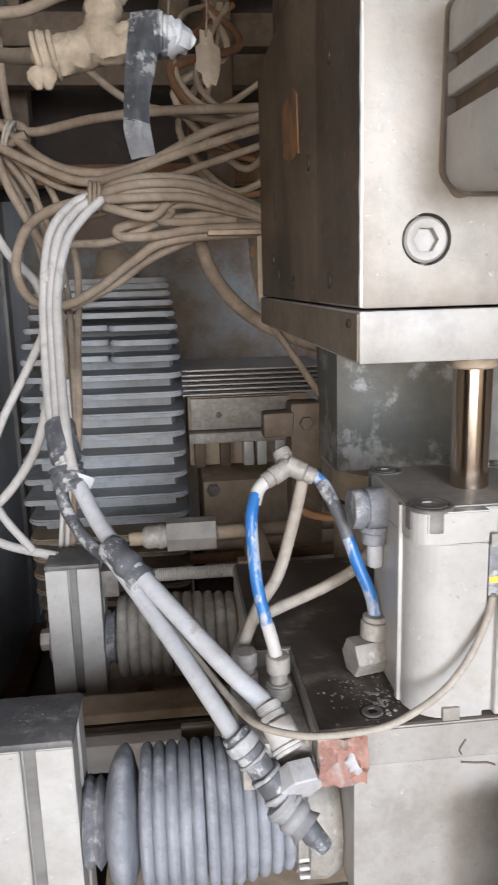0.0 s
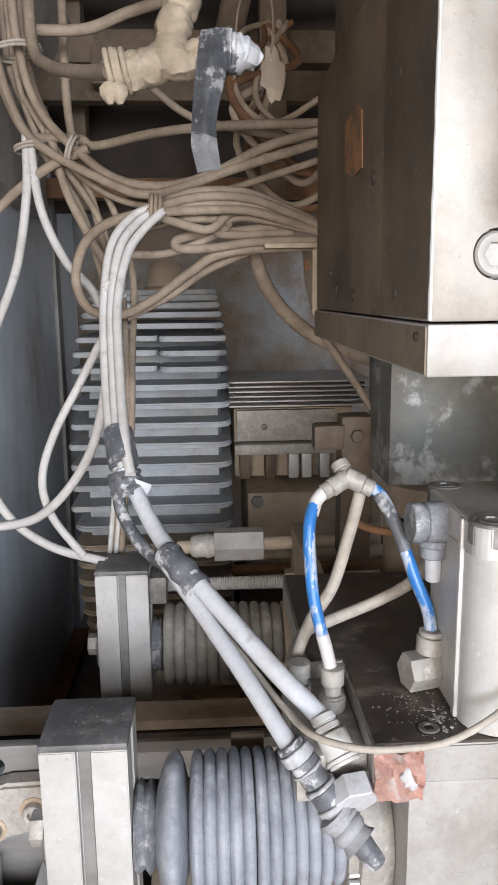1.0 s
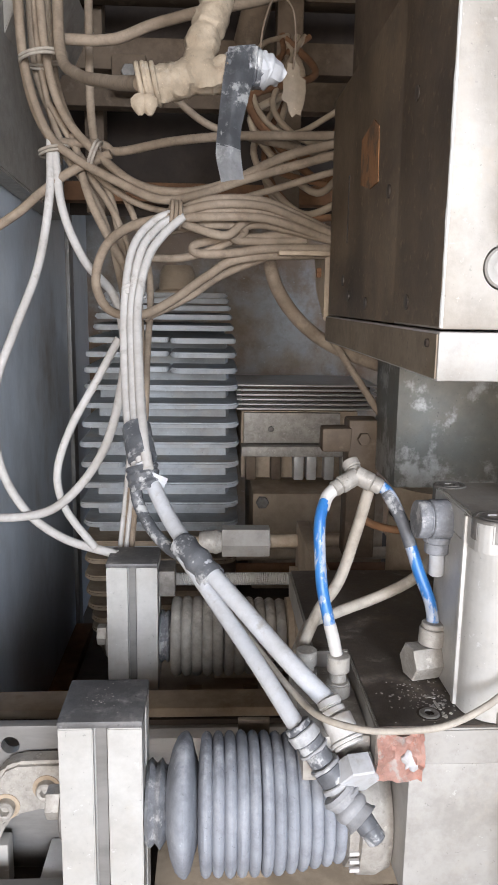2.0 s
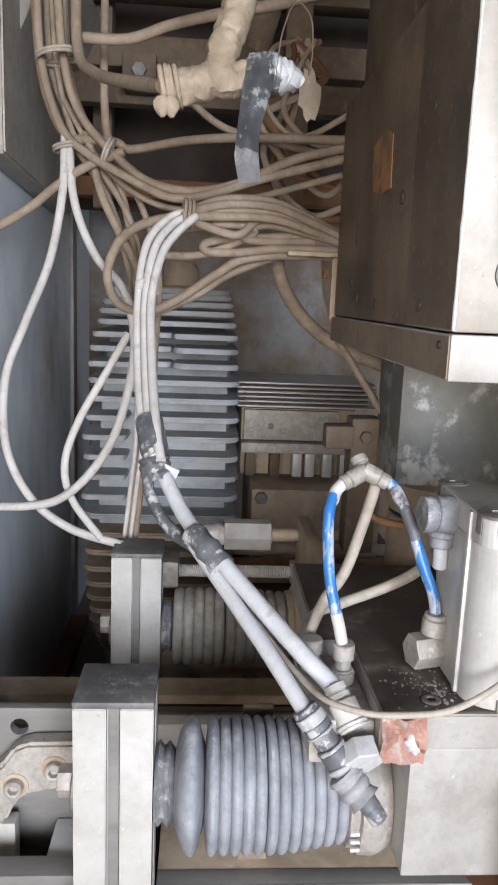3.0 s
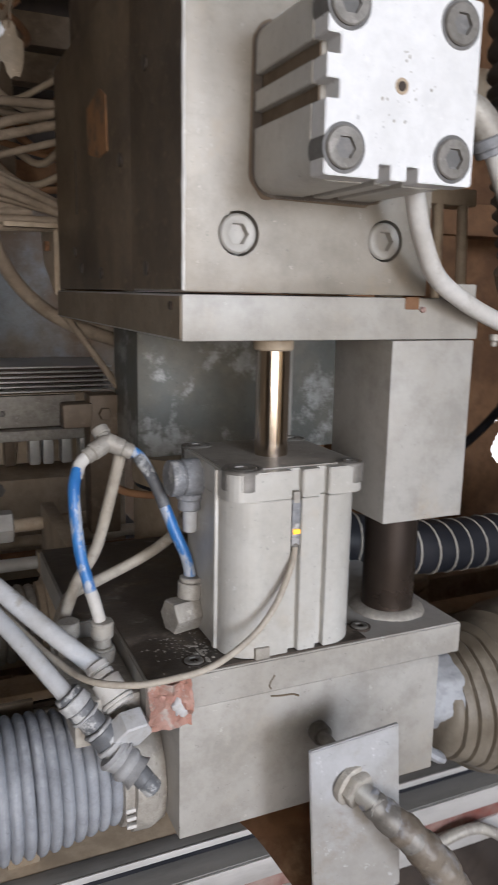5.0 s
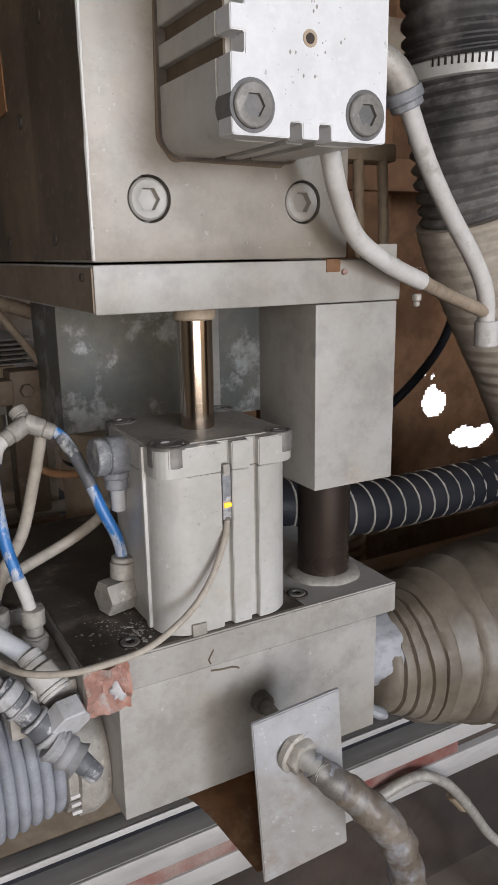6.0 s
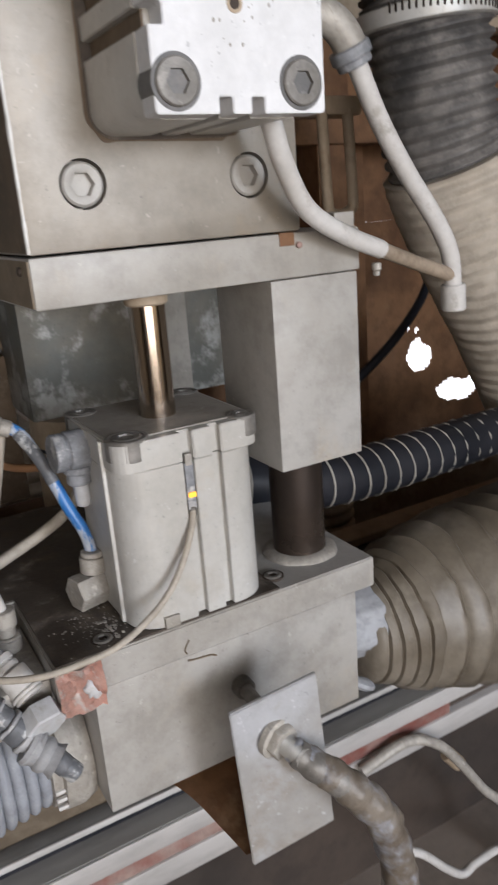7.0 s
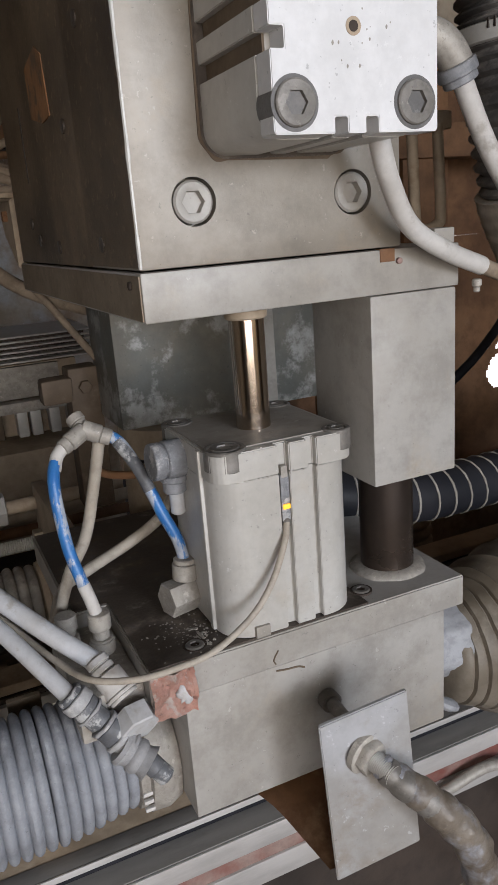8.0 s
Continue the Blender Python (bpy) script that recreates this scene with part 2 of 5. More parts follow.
def part(name, bm, mat, parent=None, label="", smooth=True):
    me = bpy.data.meshes.new(name)
    bmesh.ops.recalc_face_normals(bm, faces=bm.faces)
    bm.to_mesh(me)
    bm.free()
    me.materials.append(mat)
    if smooth:
        me.shade_smooth()
        me.set_sharp_from_angle(angle=radians(38))
    ob = new(name, me)
    if parent:
        ob.parent = parent
        ob.matrix_parent_inverse = Matrix.Translation(-parent.location) if parent.type == "EMPTY" else Matrix()
    return tagged(ob, label)


def setting(name, bm, mat, label, category):
    return tagged(part(name, bm, mat), label, category, "", "structure")


def join(bm, other):
    me = bpy.data.meshes.new("t")
    other.to_mesh(me)
    other.free()
    bm.from_mesh(me)
    bpy.data.meshes.remove(me)


def box(x0, x1, y0, y1, z0, z1, bevel=0.0008, bm=None, turn=None, segments=2):
    b = bmesh.new()
    bmesh.ops.create_cube(b, size=1)
    bmesh.ops.scale(b, vec=(x1 - x0, y1 - y0, z1 - z0), verts=b.verts)
    if bevel:
        bmesh.ops.bevel(b, geom=b.edges[:], offset=bevel, segments=segments, affect="EDGES", profile=0.6)
    if turn:
        b.transform(turn)
    bmesh.ops.translate(b, vec=((x0 + x1) / 2, (y0 + y1) / 2, (z0 + z1) / 2), verts=b.verts)
    if bm is None:
        return b
    join(bm, b)
    return bm


def frame_of(axis):
    a = Vector(axis).normalized()
    return a.to_track_quat("Z", "Y").to_matrix()


def lathe(origin, axis, profile, seg=32, bm=None, hex_from=None, wobble=0.0, oval=1.0):
    """A turned body: profile of (distance along the axis, radius); from hex_from on the rings are six-sided."""
    bm = bm or bmesh.new()
    m, o = frame_of(axis), Vector(origin)
    rings = []
    for i, (s, r) in enumerate(profile):
        ring = []
        for k in range(seg):
            a = 2 * math.pi * k / seg
            q = r
            if hex_from is not None and i >= hex_from:
                q = r * math.cos(math.pi / 6) / math.cos((a % (math.pi / 3)) - math.pi / 6)
            if wobble:
                q *= 1 + wobble * noise.noise(Vector((3 * math.cos(a), 3 * math.sin(a), 90 * s + 7 * o.x)))
            ring.append(bm.verts.new(o + m @ Vector((q * math.cos(a) * oval, q * math.sin(a), s))))
        rings.append(ring)
    for a, b in zip(rings, rings[1:]):
        for k in range(seg):
            bm.faces.new((a[k], a[(k + 1) % seg], b[(k + 1) % seg], b[k]))
    bm.faces.new(rings[0][::-1])
    bm.faces.new(rings[-1])
    return bm


def rod(p0, p1, r, seg=24, bm=None, bevel=0.0008):
    d = (Vector(p1) - Vector(p0))
    h = d.length
    e = min(bevel, r * 0.4, h * 0.3)
    return lathe(p0, d, [(0, r - e), (e, r), (h - e, r), (h, r - e)], seg, bm)


def smooth_path(points, steps=8):
    p = [Vector(q) for q in points]
    p = [2 * p[0] - p[1]] + p + [2 * p[-1] - p[-2]]
    out = []
    for i in range(1, len(p) - 2):
        a, b, c, d = p[i - 1:i + 3]
        for k in range(steps):
            t = k / steps
            out.append(0.5 * (2 * b + (c - a) * t + (2 * a - 5 * b + 4 * c - d) * t * t + (3 * b - a - 3 * c + d) * t ** 3))
    out.append(p[-2])
    return out


def tube(points, r, seg=12, steps=8, bm=None, radius=None, flat=1.0, straight=False):
    """A round body along a smooth path; radius(u) scales r along it, flat squeezes it."""
    bm = bm or bmesh.new()
    path = [Vector(q) for q in points] if straight else smooth_path(points, steps)
    up = Vector((0.13, 0.31, 0.94))
    rings = []
    n = len(path)
    for i, p in enumerate(path):
        d = (path[min(i + 1, n - 1)] - path[max(i - 1, 0)]).normalized()
        side = up - d * up.dot(d)
        if side.length < 1e-3:
            side = Vector((1, 0, 0)) - d * d.x
        side.normalize()
        up = side
        other = d.cross(side)
        q = r * (radius(i / (n - 1)) if radius else 1)
        rings.append([bm.verts.new(p + q * (math.cos(2 * math.pi * k / seg) * side * flat + math.sin(2 * math.pi * k / seg) * other)) for k in range(seg)])
    for a, b in zip(rings, rings[1:]):
        for k in range(seg):
            bm.faces.new((a[k], a[(k + 1) % seg], b[(k + 1) % seg], b[k]))
    bm.faces.new(rings[0][::-1])
    bm.faces.new(rings[-1])
    return bm


def lumpy(bm, amount, scale):
    """Uneven windings: pushes a body's points about a little."""
    for v in bm.verts:
        p = v.co * scale
        v.co += amount * Vector((noise.noise(p), noise.noise(p + Vector((9, 0, 0))), noise.noise(p + Vector((0, 9, 0)))))
    return bm


def prism(outline, axis, a, b, bevel=0.0, bm=None):
    """A flat outline pulled along an axis: 'x' takes (y, z), 'y' takes (x, z), 'z' takes (x, y)."""
    m = bmesh.new()
    put = {"x": lambda u, v, w: (w, u, v), "y": lambda u, v, w: (u, w, v), "z": lambda u, v, w: (u, v, w)}[axis]
    face = m.faces.new([m.verts.new(put(u, v, a)) for u, v in outline])
    out = bmesh.ops.extrude_face_region(m, geom=[face])
    bmesh.ops.translate(m, vec=Vector(put(0, 0, b - a)), verts=[v for v in out["geom"] if isinstance(v, bmesh.types.BMVert)])
    if bevel:
        bmesh.ops.recalc_face_normals(m, faces=m.faces)
        bmesh.ops.bevel(m, geom=m.edges[:], offset=bevel, segments=2, affect="EDGES", clamp_overlap=True)
    if bm is None:
        return m
    join(bm, m)
    return bm


def socket_screw(origin, axis, r, h, bm=None):
    return lathe(origin, axis, [(0, r), (h - 0.0006, r), (h, r - 0.0006), (h, r * 0.62), (h, r * 0.56), (h - min(r * 0.34, h * 0.55), r * 0.53), (h - min(r * 0.36, h * 0.6), 0.0005)], 24, bm, hex_from=4)


def drilled(block, bores):
    """Cuts the bores, closed bodies, out of a block."""
    made = []
    for bm in (block, bores):
        bmesh.ops.recalc_face_normals(bm, faces=bm.faces)
        me = bpy.data.meshes.new("t")
        bm.to_mesh(me)
        bm.free()
        made.append(new("t", me))
    cut = made[0].modifiers.new("cut", "BOOLEAN")
    cut.object, cut.solver = made[1], "EXACT"
    bpy.context.view_layer.update()
    me = bpy.data.meshes.new_from_object(made[0].evaluated_get(bpy.context.evaluated_depsgraph_get()))
    out = bmesh.new()
    out.from_mesh(me)
    for data in (me, *(o.data for o in made)):
        bpy.data.meshes.remove(data)
    return out


def sunk_screw(origin, axis, r, h):
    """A cap screw with an open six-sided socket."""
    return lathe(origin, axis, [(0, r), (h - 0.001, r), (h, r - 0.001), (h, r * 0.66), (h - 0.0004, r * 0.58), (h - 0.0045, r * 0.56), (h - 0.0048, 0.0004)], 36, hex_from=4)


def hexagon(origin, axis, r, h, bm=None):
    m = lathe(origin, axis, [(0, r * 0.97), (0.0006, r), (h - 0.0008, r), (h, r * 0.93)], 6, bm)
    return m


def rounded(x0, x1, y0, y1, r, n=6):
    out = []
    for cx, cy, a0 in ((x1 - r, y1 - r, 0), (x0 + r, y1 - r, 90), (x0 + r, y0 + r, 180), (x1 - r, y0 + r, 270)):
        for k in range(n + 1):
            a = radians(a0 + 90 * k / n)
            out.append((cx + r * math.cos(a), cy + r * math.sin(a)))
    return out


# ---- the enclosure ----
WALL_X, BACK_Y, FLOOR_Z, TOP_Z = -0.345, 1.15, -0.26, 0.95
setting("floor", box(-1.6, 1.9, -1.9, 1.25, FLOOR_Z - 0.06, FLOOR_Z, 0), FLOOR, "brown dust-covered floor under the machine bed", "floor")
setting("wall_back", box(WALL_X - 0.04, 0.60, BACK_Y, BACK_Y + 0.03, FLOOR_Z, TOP_Z, 0.001), SHEET_BROWN, "stained sheet-metal back wall with rust-brown blotches", "wall")
wall_left = setting("wall_left", box(WALL_X - 0.03, WALL_X, 0.42, BACK_Y, FLOOR_Z, TOP_Z, 0.001), SHEET_BLUE, "blue-grey sheet-metal side wall of the enclosure", "wall")
part("edge_strip", box(WALL_X, WALL_X + 0.007, 0.93, 0.965, FLOOR_Z, TOP_Z, 0.001), RAIL_GREY, wall_left)
part("floor_strip", box(WALL_X, WALL_X + 0.03, 0.45, 0.93, FLOOR_Z, FLOOR_Z + 0.02, 0.002), BROWN, wall_left)
# Unseen roof, added to close the place and shut out sky light.
setting("ceiling", box(-1.6, 1.9, -1.9, BACK_Y + 0.03, TOP_Z, TOP_Z + 0.03, 0), DARK, "unseen dark roof panel added to keep sky light out", "ceiling")


def holed_panel(x0, x1, z0, z1, y, cell, holes):
    """A sheet with ragged openings: each hole is (x, z, half width, half height)."""
    bm = bmesh.new()
    nx, nz = int((x1 - x0) / cell), int((z1 - z0) / cell)
    grid = [[bm.verts.new((x0 + (x1 - x0) * i / nx, y + 0.003 * noise.noise(Vector((i * 0.06, k * 0.06, 0))), z0 + (z1 - z0) * k / nz)) for k in range(nz + 1)] for i in range(nx + 1)]
    for i in range(nx):
        for k in range(nz):
            c = grid[i][k].co
            open_ = any(((c.x - hx) / hw) ** 2 + ((c.z - hz) / hh) ** 2 < 1 + 0.9 * noise.noise(Vector((c.x * 34, c.z * 34, 3))) for hx, hz, hw, hh in holes)
            if not open_:
                bm.faces.new((grid[i][k], grid[i + 1][k], grid[i + 1][k + 1], grid[i][k + 1]))
    bmesh.ops.delete(bm, geom=[v for v in bm.verts if not v.link_faces], context="VERTS")
    bmesh.ops.solidify(bm, geom=bm.faces[:], thickness=0.004)
    return bm


wall_rear = setting("wall_rear_right", holed_panel(0.62, 1.06, -0.16, 0.30, 0.60, 0.004, [(0.772, 0.072, 0.026, 0.034), (0.862, 0.000, 0.064, 0.021), (0.749, 0.125, 0.007, 0.008), (0.767, 0.118, 0.005, 0.005)]), BROWN, "brown dusty rear panel with ragged bright openings", "wall")
for a in ((0.30, 0.62, 0.60, 0.61, FLOOR_Z, TOP_Z), (1.06, 1.9, 0.60, 0.61, FLOOR_Z, TOP_Z), (0.62, 1.06, 0.60, 0.61, 0.30, TOP_Z), (0.62, 1.06, 0.60, 0.61, FLOOR_Z, -0.16)):
    part("panel", box(*a, 0.001), BROWN, wall_rear)
setting("backdrop", box(0.55, 1.25, 0.80, 0.81, -0.3, 0.5, 0), OUTSIDE, "bright white daylight beyond the openings", "backdrop")
# Unseen front panel, added to shape incoming light; its beige sides bounce it back.
wall_front = setting("wall_front", box(-1.6, 1.9, -1.12, -1.09, 0.80, TOP_Z, 0), BROWN, "unseen brown front panel added to frame the hatch light", "wall")
part("panel", box(-1.6, -0.75, -1.12, -1.09, FLOOR_Z, 0.80, 0), BEIGE, wall_front)
part("panel", box(0.95, 1.9, -1.12, -1.09, FLOOR_Z, 0.80, 0), BEIGE, wall_front)
part("panel", box(-0.75, 0.95, -1.12, -1.09, FLOOR_Z, -0.10, 0), BROWN, wall_front)
# Unseen closing walls, coloured beige to reflect warm light onto the machine.
setting("wall_far_left", box(-1.6, -1.57, -1.9, BACK_Y, FLOOR_Z, TOP_Z, 0), BEIGE, "unseen beige side wall added to bounce warm light", "wall")
setting("wall_right", box(1.87, 1.9, -1.9, 0.61, FLOOR_Z, TOP_Z, 0), BEIGE, "unseen beige side wall added to bounce warm light", "wall")

# ---- machine bed: stepped profiles along x ----
bed = thing("machine_bed", "long dusty metal machine bed with stepped guide profiles", "machine bed", (0, 0.1, FLOOR_Z))
BED_X = -0.1393
part("top_flange", box(BED_X, 1.4, 0.0645, 0.0785, -0.0435, -0.0375, 0.0008), RAIL_GREY, bed, "grey worn flange")
part("flange_edge", box(BED_X, 1.4, 0.0628, 0.0643, -0.0420, -0.0373, 0.0005), RAIL, bed, "bare bright edge of the flange")
part("slot", box(BED_X, 1.4, 0.0680, 0.12, -0.0498, -0.0437, 0), BLACK, bed, "black slot between the profiles")
part("step", box(BED_X, 1.4, 0.0500, 0.14, -0.0640, -0.0500, 0.0012), RAIL_GREY, bed, "grey worn step")
part("front_profile", box(BED_X, 1.4, 0.0478, 0.0498, -0.0660, -0.0508, 0.0008), RAIL, bed)
part("red_stripe", box(BED_X, 0.30, 0.0486, 0.0998, -0.0768, -0.0662, 0.0005), RED, bed, "smeared red paint stripe")
part("groove", box(0.301, 1.4, 0.0540, 0.0998, -0.0768, -0.0662, 0), DARK, bed)
part("lower_profile", box(BED_X, 1.4, 0.0470, 0.0998, -0.0960, -0.0770, 0.0015), RAIL, bed)
part("rear_profile", prism([(0.204, -0.001), (0.198, -0.006), (0.196, -0.016), (0.199, -0.028), (0.204, -0.033), (0.24, -0.033), (0.24, -0.001)], "x", -1.2, 1.4), RAIL, bed)
part("rear_beam", prism([(0.212, 0.0145), (0.210, 0.0130), (0.210, 0.0055), (0.212, 0.004), (0.236, 0.004), (0.236, 0.0145)], "x", -1.2, 1.4), BEIGE, bed)
part("rear_groove", box(-1.2, 1.4, 0.2085, 0.215, -0.0008, 0.0038, 0), DARK, bed)
slots = bmesh.new()
for x in (-0.118, -0.066):
    box(x - 0.007, x + 0.007, 0.27, 0.30, -0.05, 0.02, 0, slots)
part("rear_ledge", drilled(box(-0.175, 0.02, 0.237, 0.40, -0.030, -0.016, 0.0015), slots), BEIGE, bed, "beige ledge with open slots")
part("web", box(-1.2, 1.4, 0.10, 0.235, FLOOR_Z, -0.06, 0), DARK, bed)
part("tray", box(BED_X, 1.4, 0.0787, 0.1955, -0.045, -0.0379, 0.0008), BEIGE, bed, "beige tray between the profiles")

# ---- carriage base ----
carriage = thing("carriage", "pale machined steel carriage block with a grimy top plate", "carriage", (0.08, 0.05, 0.029))
part("lower_block", box(-0.003, 0.166, -0.005, 0.11, 0.029, 0.1065, 0.001), STEEL_PALE, carriage)
top = part("top_plate", prism([(-0.021, -0.0062), (0.180, -0.0062), (0.180, 0.215), (-0.042, 0.215), (-0.042, 0.078), (-0.021, 0.078)], "z", 0.1069, 0.1266, 0.0009), STEEL_PALE, carriage)
part("grime", prism([(-0.0195, -0.0046), (0.112, -0.0046), (0.112, 0.2135), (-0.0405, 0.2135), (-0.0405, 0.0795), (-0.0195, 0.0795)], "z", 0.1264, 0.1277), STEEL_DARK, top, "black oily grime on the upper face")
manifold = part("manifold", box(-0.056, -0.0214, 0.004, 0.078, 0.092, 0.117, 0.001), FITTING, carriage, "dusty manifold under the hose fittings")
part("bracket_strip", box(-0.086, -0.066, 0.088, 0.092, -0.045, 0.076, 0.0008), DUSTY_EDGE, carriage)
for x, y in ((0.1165, 0.010), (0.009, 0.006)):
    part("countersink", lathe((x, y, 0.1262), (0, 0, 1), [(0, 0.0066), (0.0018, 0.0066), (0.0018, 0.0056), (0.0016, 0.0055)], 24), DARK, top)
    part("screw", socket_screw((x, y, 0.1262), (0, 0, 1), 0.0052, 0.0026), BOLT, top)
part("column_ring", lathe((0.150, 0.031, 0.1264), (0, 0, 1), [(0, 0.0238), (0.0014, 0.0232), (0.0030, 0.0205), (0.0036, 0.0168)], 48, wobble=0.05), FITTING, carriage, "pale dust ring round the column")
bm = bmesh.new()
g = [[bm.verts.new((-0.0215 + 0.0235 * i / 12, -0.0075 - 0.0042 * abs(math.sin(1.57 * (i + k) / 6)) * abs(math.sin(1.57 * (i - k) / 6)) - 0.0022 * random.random() - 0.0035 * abs(noise.noise(Vector((0.55 * i, 0.55 * k, 3.1)))), 0.1275 - 0.0245 * k / 12 - 0.0025 * (abs(i - 6) / 6) ** 2 * (1 if k > 6 else -0.4))) for k in range(13)] for i in range(13)]
for i in range(12):
    for k in range(12):
        bm.faces.new((g[i][k], g[i + 1][k], g[i + 1][k + 1], g[i][k + 1]))
bmesh.ops.solidify(bm, geom=bm.faces[:], thickness=0.0006)
part("pink_film", bm, PINK, carriage, "crumpled pink protective film")
part("blob", lathe((-0.0035, -0.0085, 0.1125), (0.1, -1, 0.1), [(0, 0.0050), (0.0012, 0.0055), (0.0024, 0.0050), (0.0034, 0.0034), (0.0038, 0.0012)], 22, wobble=0.55), HOSE_WHITE, carriage, "white putty blob")
part("scratch", tube([(0.052, -0.0063, 0.117), (0.049, -0.0064, 0.112), (0.050, -0.0064, 0.109)], 0.00045, 6), STEEL_SIDE, carriage)
part("scratch", tube([(0.0505, -0.0053, 0.104), (0.057, -0.0052, 0.1028), (0.064, -0.0053, 0.1022), (0.068, -0.0053, 0.1005)], 0.00055, 6), STEEL_SIDE, carriage)

# ---- head block above ----
head = thing("press_head", "large machined steel press head with darker brown flank", "press head", (0.07, 0.15, 0.30))
bores = bmesh.new()
for x in (0.029, 0.1135):
    lathe((x, 0.012, 0.352), (0, -1, 0), [(0, 0.0108), (0.02, 0.0108)], 40, bores)
front = part("front_block", drilled(box(0.0006, 0.142, 0.0, 0.091, 0.3238, 0.72, 0.0012), bores), STEEL, head)
part("flank", box(0.0, 0.0008, 0.0011, 0.0905, 0.325, 0.72, 0), STEEL_SIDE, front, "darker brown flank of the front block")
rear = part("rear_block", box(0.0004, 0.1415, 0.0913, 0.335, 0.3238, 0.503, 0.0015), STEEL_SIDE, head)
lower = part("lower_plate", box(0.0, 0.180, 0.0, 0.342, 0.30, 0.3228, 0.001), STEEL_PALE, head)
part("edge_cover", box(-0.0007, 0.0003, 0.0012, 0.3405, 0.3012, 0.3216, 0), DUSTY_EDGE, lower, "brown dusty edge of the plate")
leg = part("leg", box(0.122, 0.178, 0.0, 0.062, 0.194, 0.2995, 0.001), STEEL_PALE, head)
part("column", rod((0.150, 0.031, 0.1275), (0.150, 0.031, 0.195), 0.0165, 40), COLUMN, head, "dark browned steel guide column")
for x in (0.029, 0.1135):
    part("screw", sunk_screw((x, 0.0115, 0.352), (0, -1, 0), 0.0096, 0.0112), STEEL_PALE, front, "dusty cap screw sunk in its bore")
part("label", prism([(0.146, 0.410), (0.170, 0.409), (0.203, 0.416), (0.204, 0.446), (0.165, 0.451), (0.150, 0.444)], "x", -0.0003, 0.0005), ORANGE, rear, "faded orange torn label")
for y, z, h in ((0.250, 0.405, 0.05),):
    part("scratch", box(-0.0002, 0.0006, y - 0.0006, y + 0.0006, z - h / 2, z + h / 2, 0), DARK, rear)
for y, z in ((0.06, 0.336), (0.17, 0.335), (0.235, 0.34), (0.26, 0.352), (0.115, 0.40), (0.06, 0.44)):
    part("plug", lathe((0.0004, y, z), (-1, 0, 0), [(0, 0.004), (0.0012, 0.004), (0.0014, 0.003)], 16), STEEL_DARK, rear)
part("worn_edge", lumpy(tube([(0.0009, 0.0009, 0.3245 + 0.006 * k) for k in range(67)], 0.0011, 8, straight=True, radius=lambda u: 0.9 + 0.25 * math.sin(90 * u) * math.sin(37 * u)), 0.0002, 300), ALU, front, "bare worn edge")
part("upper_block", box(0.010, 0.1405, 0.0915, 0.312, 0.512, 0.74, 0.003), FRAME, head, "brown dusty block on top of the head")
part("joint_gap", box(0.016, 0.14, 0.0915, 0.305, 0.5032, 0.5118, 0), DARK, head)
part("pin", lathe((-0.0004, 0.014, 0.317), (-1, 0, 0), [(0, 0.002), (0.0016, 0.002), (0.002, 0.001)], 12), DARK, lower)
part("notch", box(0.1285, 0.1375, -0.0006, 0.004, 0.3165, 0.3232, 0.0003), BROWN, lower)
part("pin", lathe((0.1400, 0.0, 0.3165), (0, -1, 0), [(0, 0.0017), (0.0016, 0.0017), (0.002, 0.001)], 12), RED, lower)
part("stop_block", box(0.166, 0.1795, 0.003, 0.02, 0.3228, 0.331, 0.0008), STEEL_PALE, lower)
part("ledge", box(-0.045, 0.0, 0.33, 0.345, 0.375, 0.379, 0.0006), BEIGE, rear)
part("hanging_bracket", prism([(0.345, 0.379), (0.345, 0.318), (0.40, 0.345), (0.42, 0.379)], "x", -0.002, 0.06, 0.0008), BEIGE, rear, "beige bracket plate")
part("bolt", hexagon((-0.002, 0.372, 0.362), (-1, 0, 0), 0.005, 0.004), BROWN, rear)

# ---- column housing behind the cylinder ----
housing = thing("drive_housing", "worn blue-grey drive housing with scraped patches", "machine housing", (0.13, 0.27, 0.127))
part("body", box(0.046, 0.30, 0.25, 0.33, 0.185, 0.31, 0.003), BLUE_STEEL, housing)
part("side_plate", box(0.155, 0.182, 0.235, 0.249, 0.1278, 0.2995, 0.0012), ALU_SHADE, housing)
part("collar", lathe((0.095, 0.27, 0.1), (0, 0, 1), [(0, 0.046), (0.055, 0.046), (0.056, 0.044), (0.060, 0.044), (0.061, 0.047), (0.0855, 0.047)], 40), BEIGE, housing)
part("band", lathe((0.095, 0.27, 0.157), (0, 0, 1), [(0, 0.0455), (0.0025, 0.0455)], 40), BLACK, housing)

# ---- upright cylinder ----
def slotted(x0, x1, y0, y1, r, slots, depth, side_slots=(), n=6):
    """Outline of a rounded square with open slots (centre, width) in its y0 side, and in its x0 side."""
    out = []
    for k in range(n + 1):
        a = radians(180 + 90 * k / n)
        out.append((x0 + r + r * math.cos(a), y0 + r + r * math.sin(a)))
    for c, w in slots:
        out += [(c - w / 2, y0), (c - w / 2, y0 + depth), (c + w / 2, y0 + depth), (c + w / 2, y0)]
    for cx, cy, a0 in ((x1 - r, y0 + r, 270), (x1 - r, y1 - r, 0), (x0 + r, y1 - r, 90)):
        for k in range(n + 1):
            a = radians(a0 + 90 * k / n)
            out.append((cx + r * math.cos(a), cy + r * math.sin(a)))
    for c, w in side_slots:
        out += [(x0, c + w / 2), (x0 + depth, c + w / 2), (x0 + depth, c - w / 2), (x0, c - w / 2)]
    return out


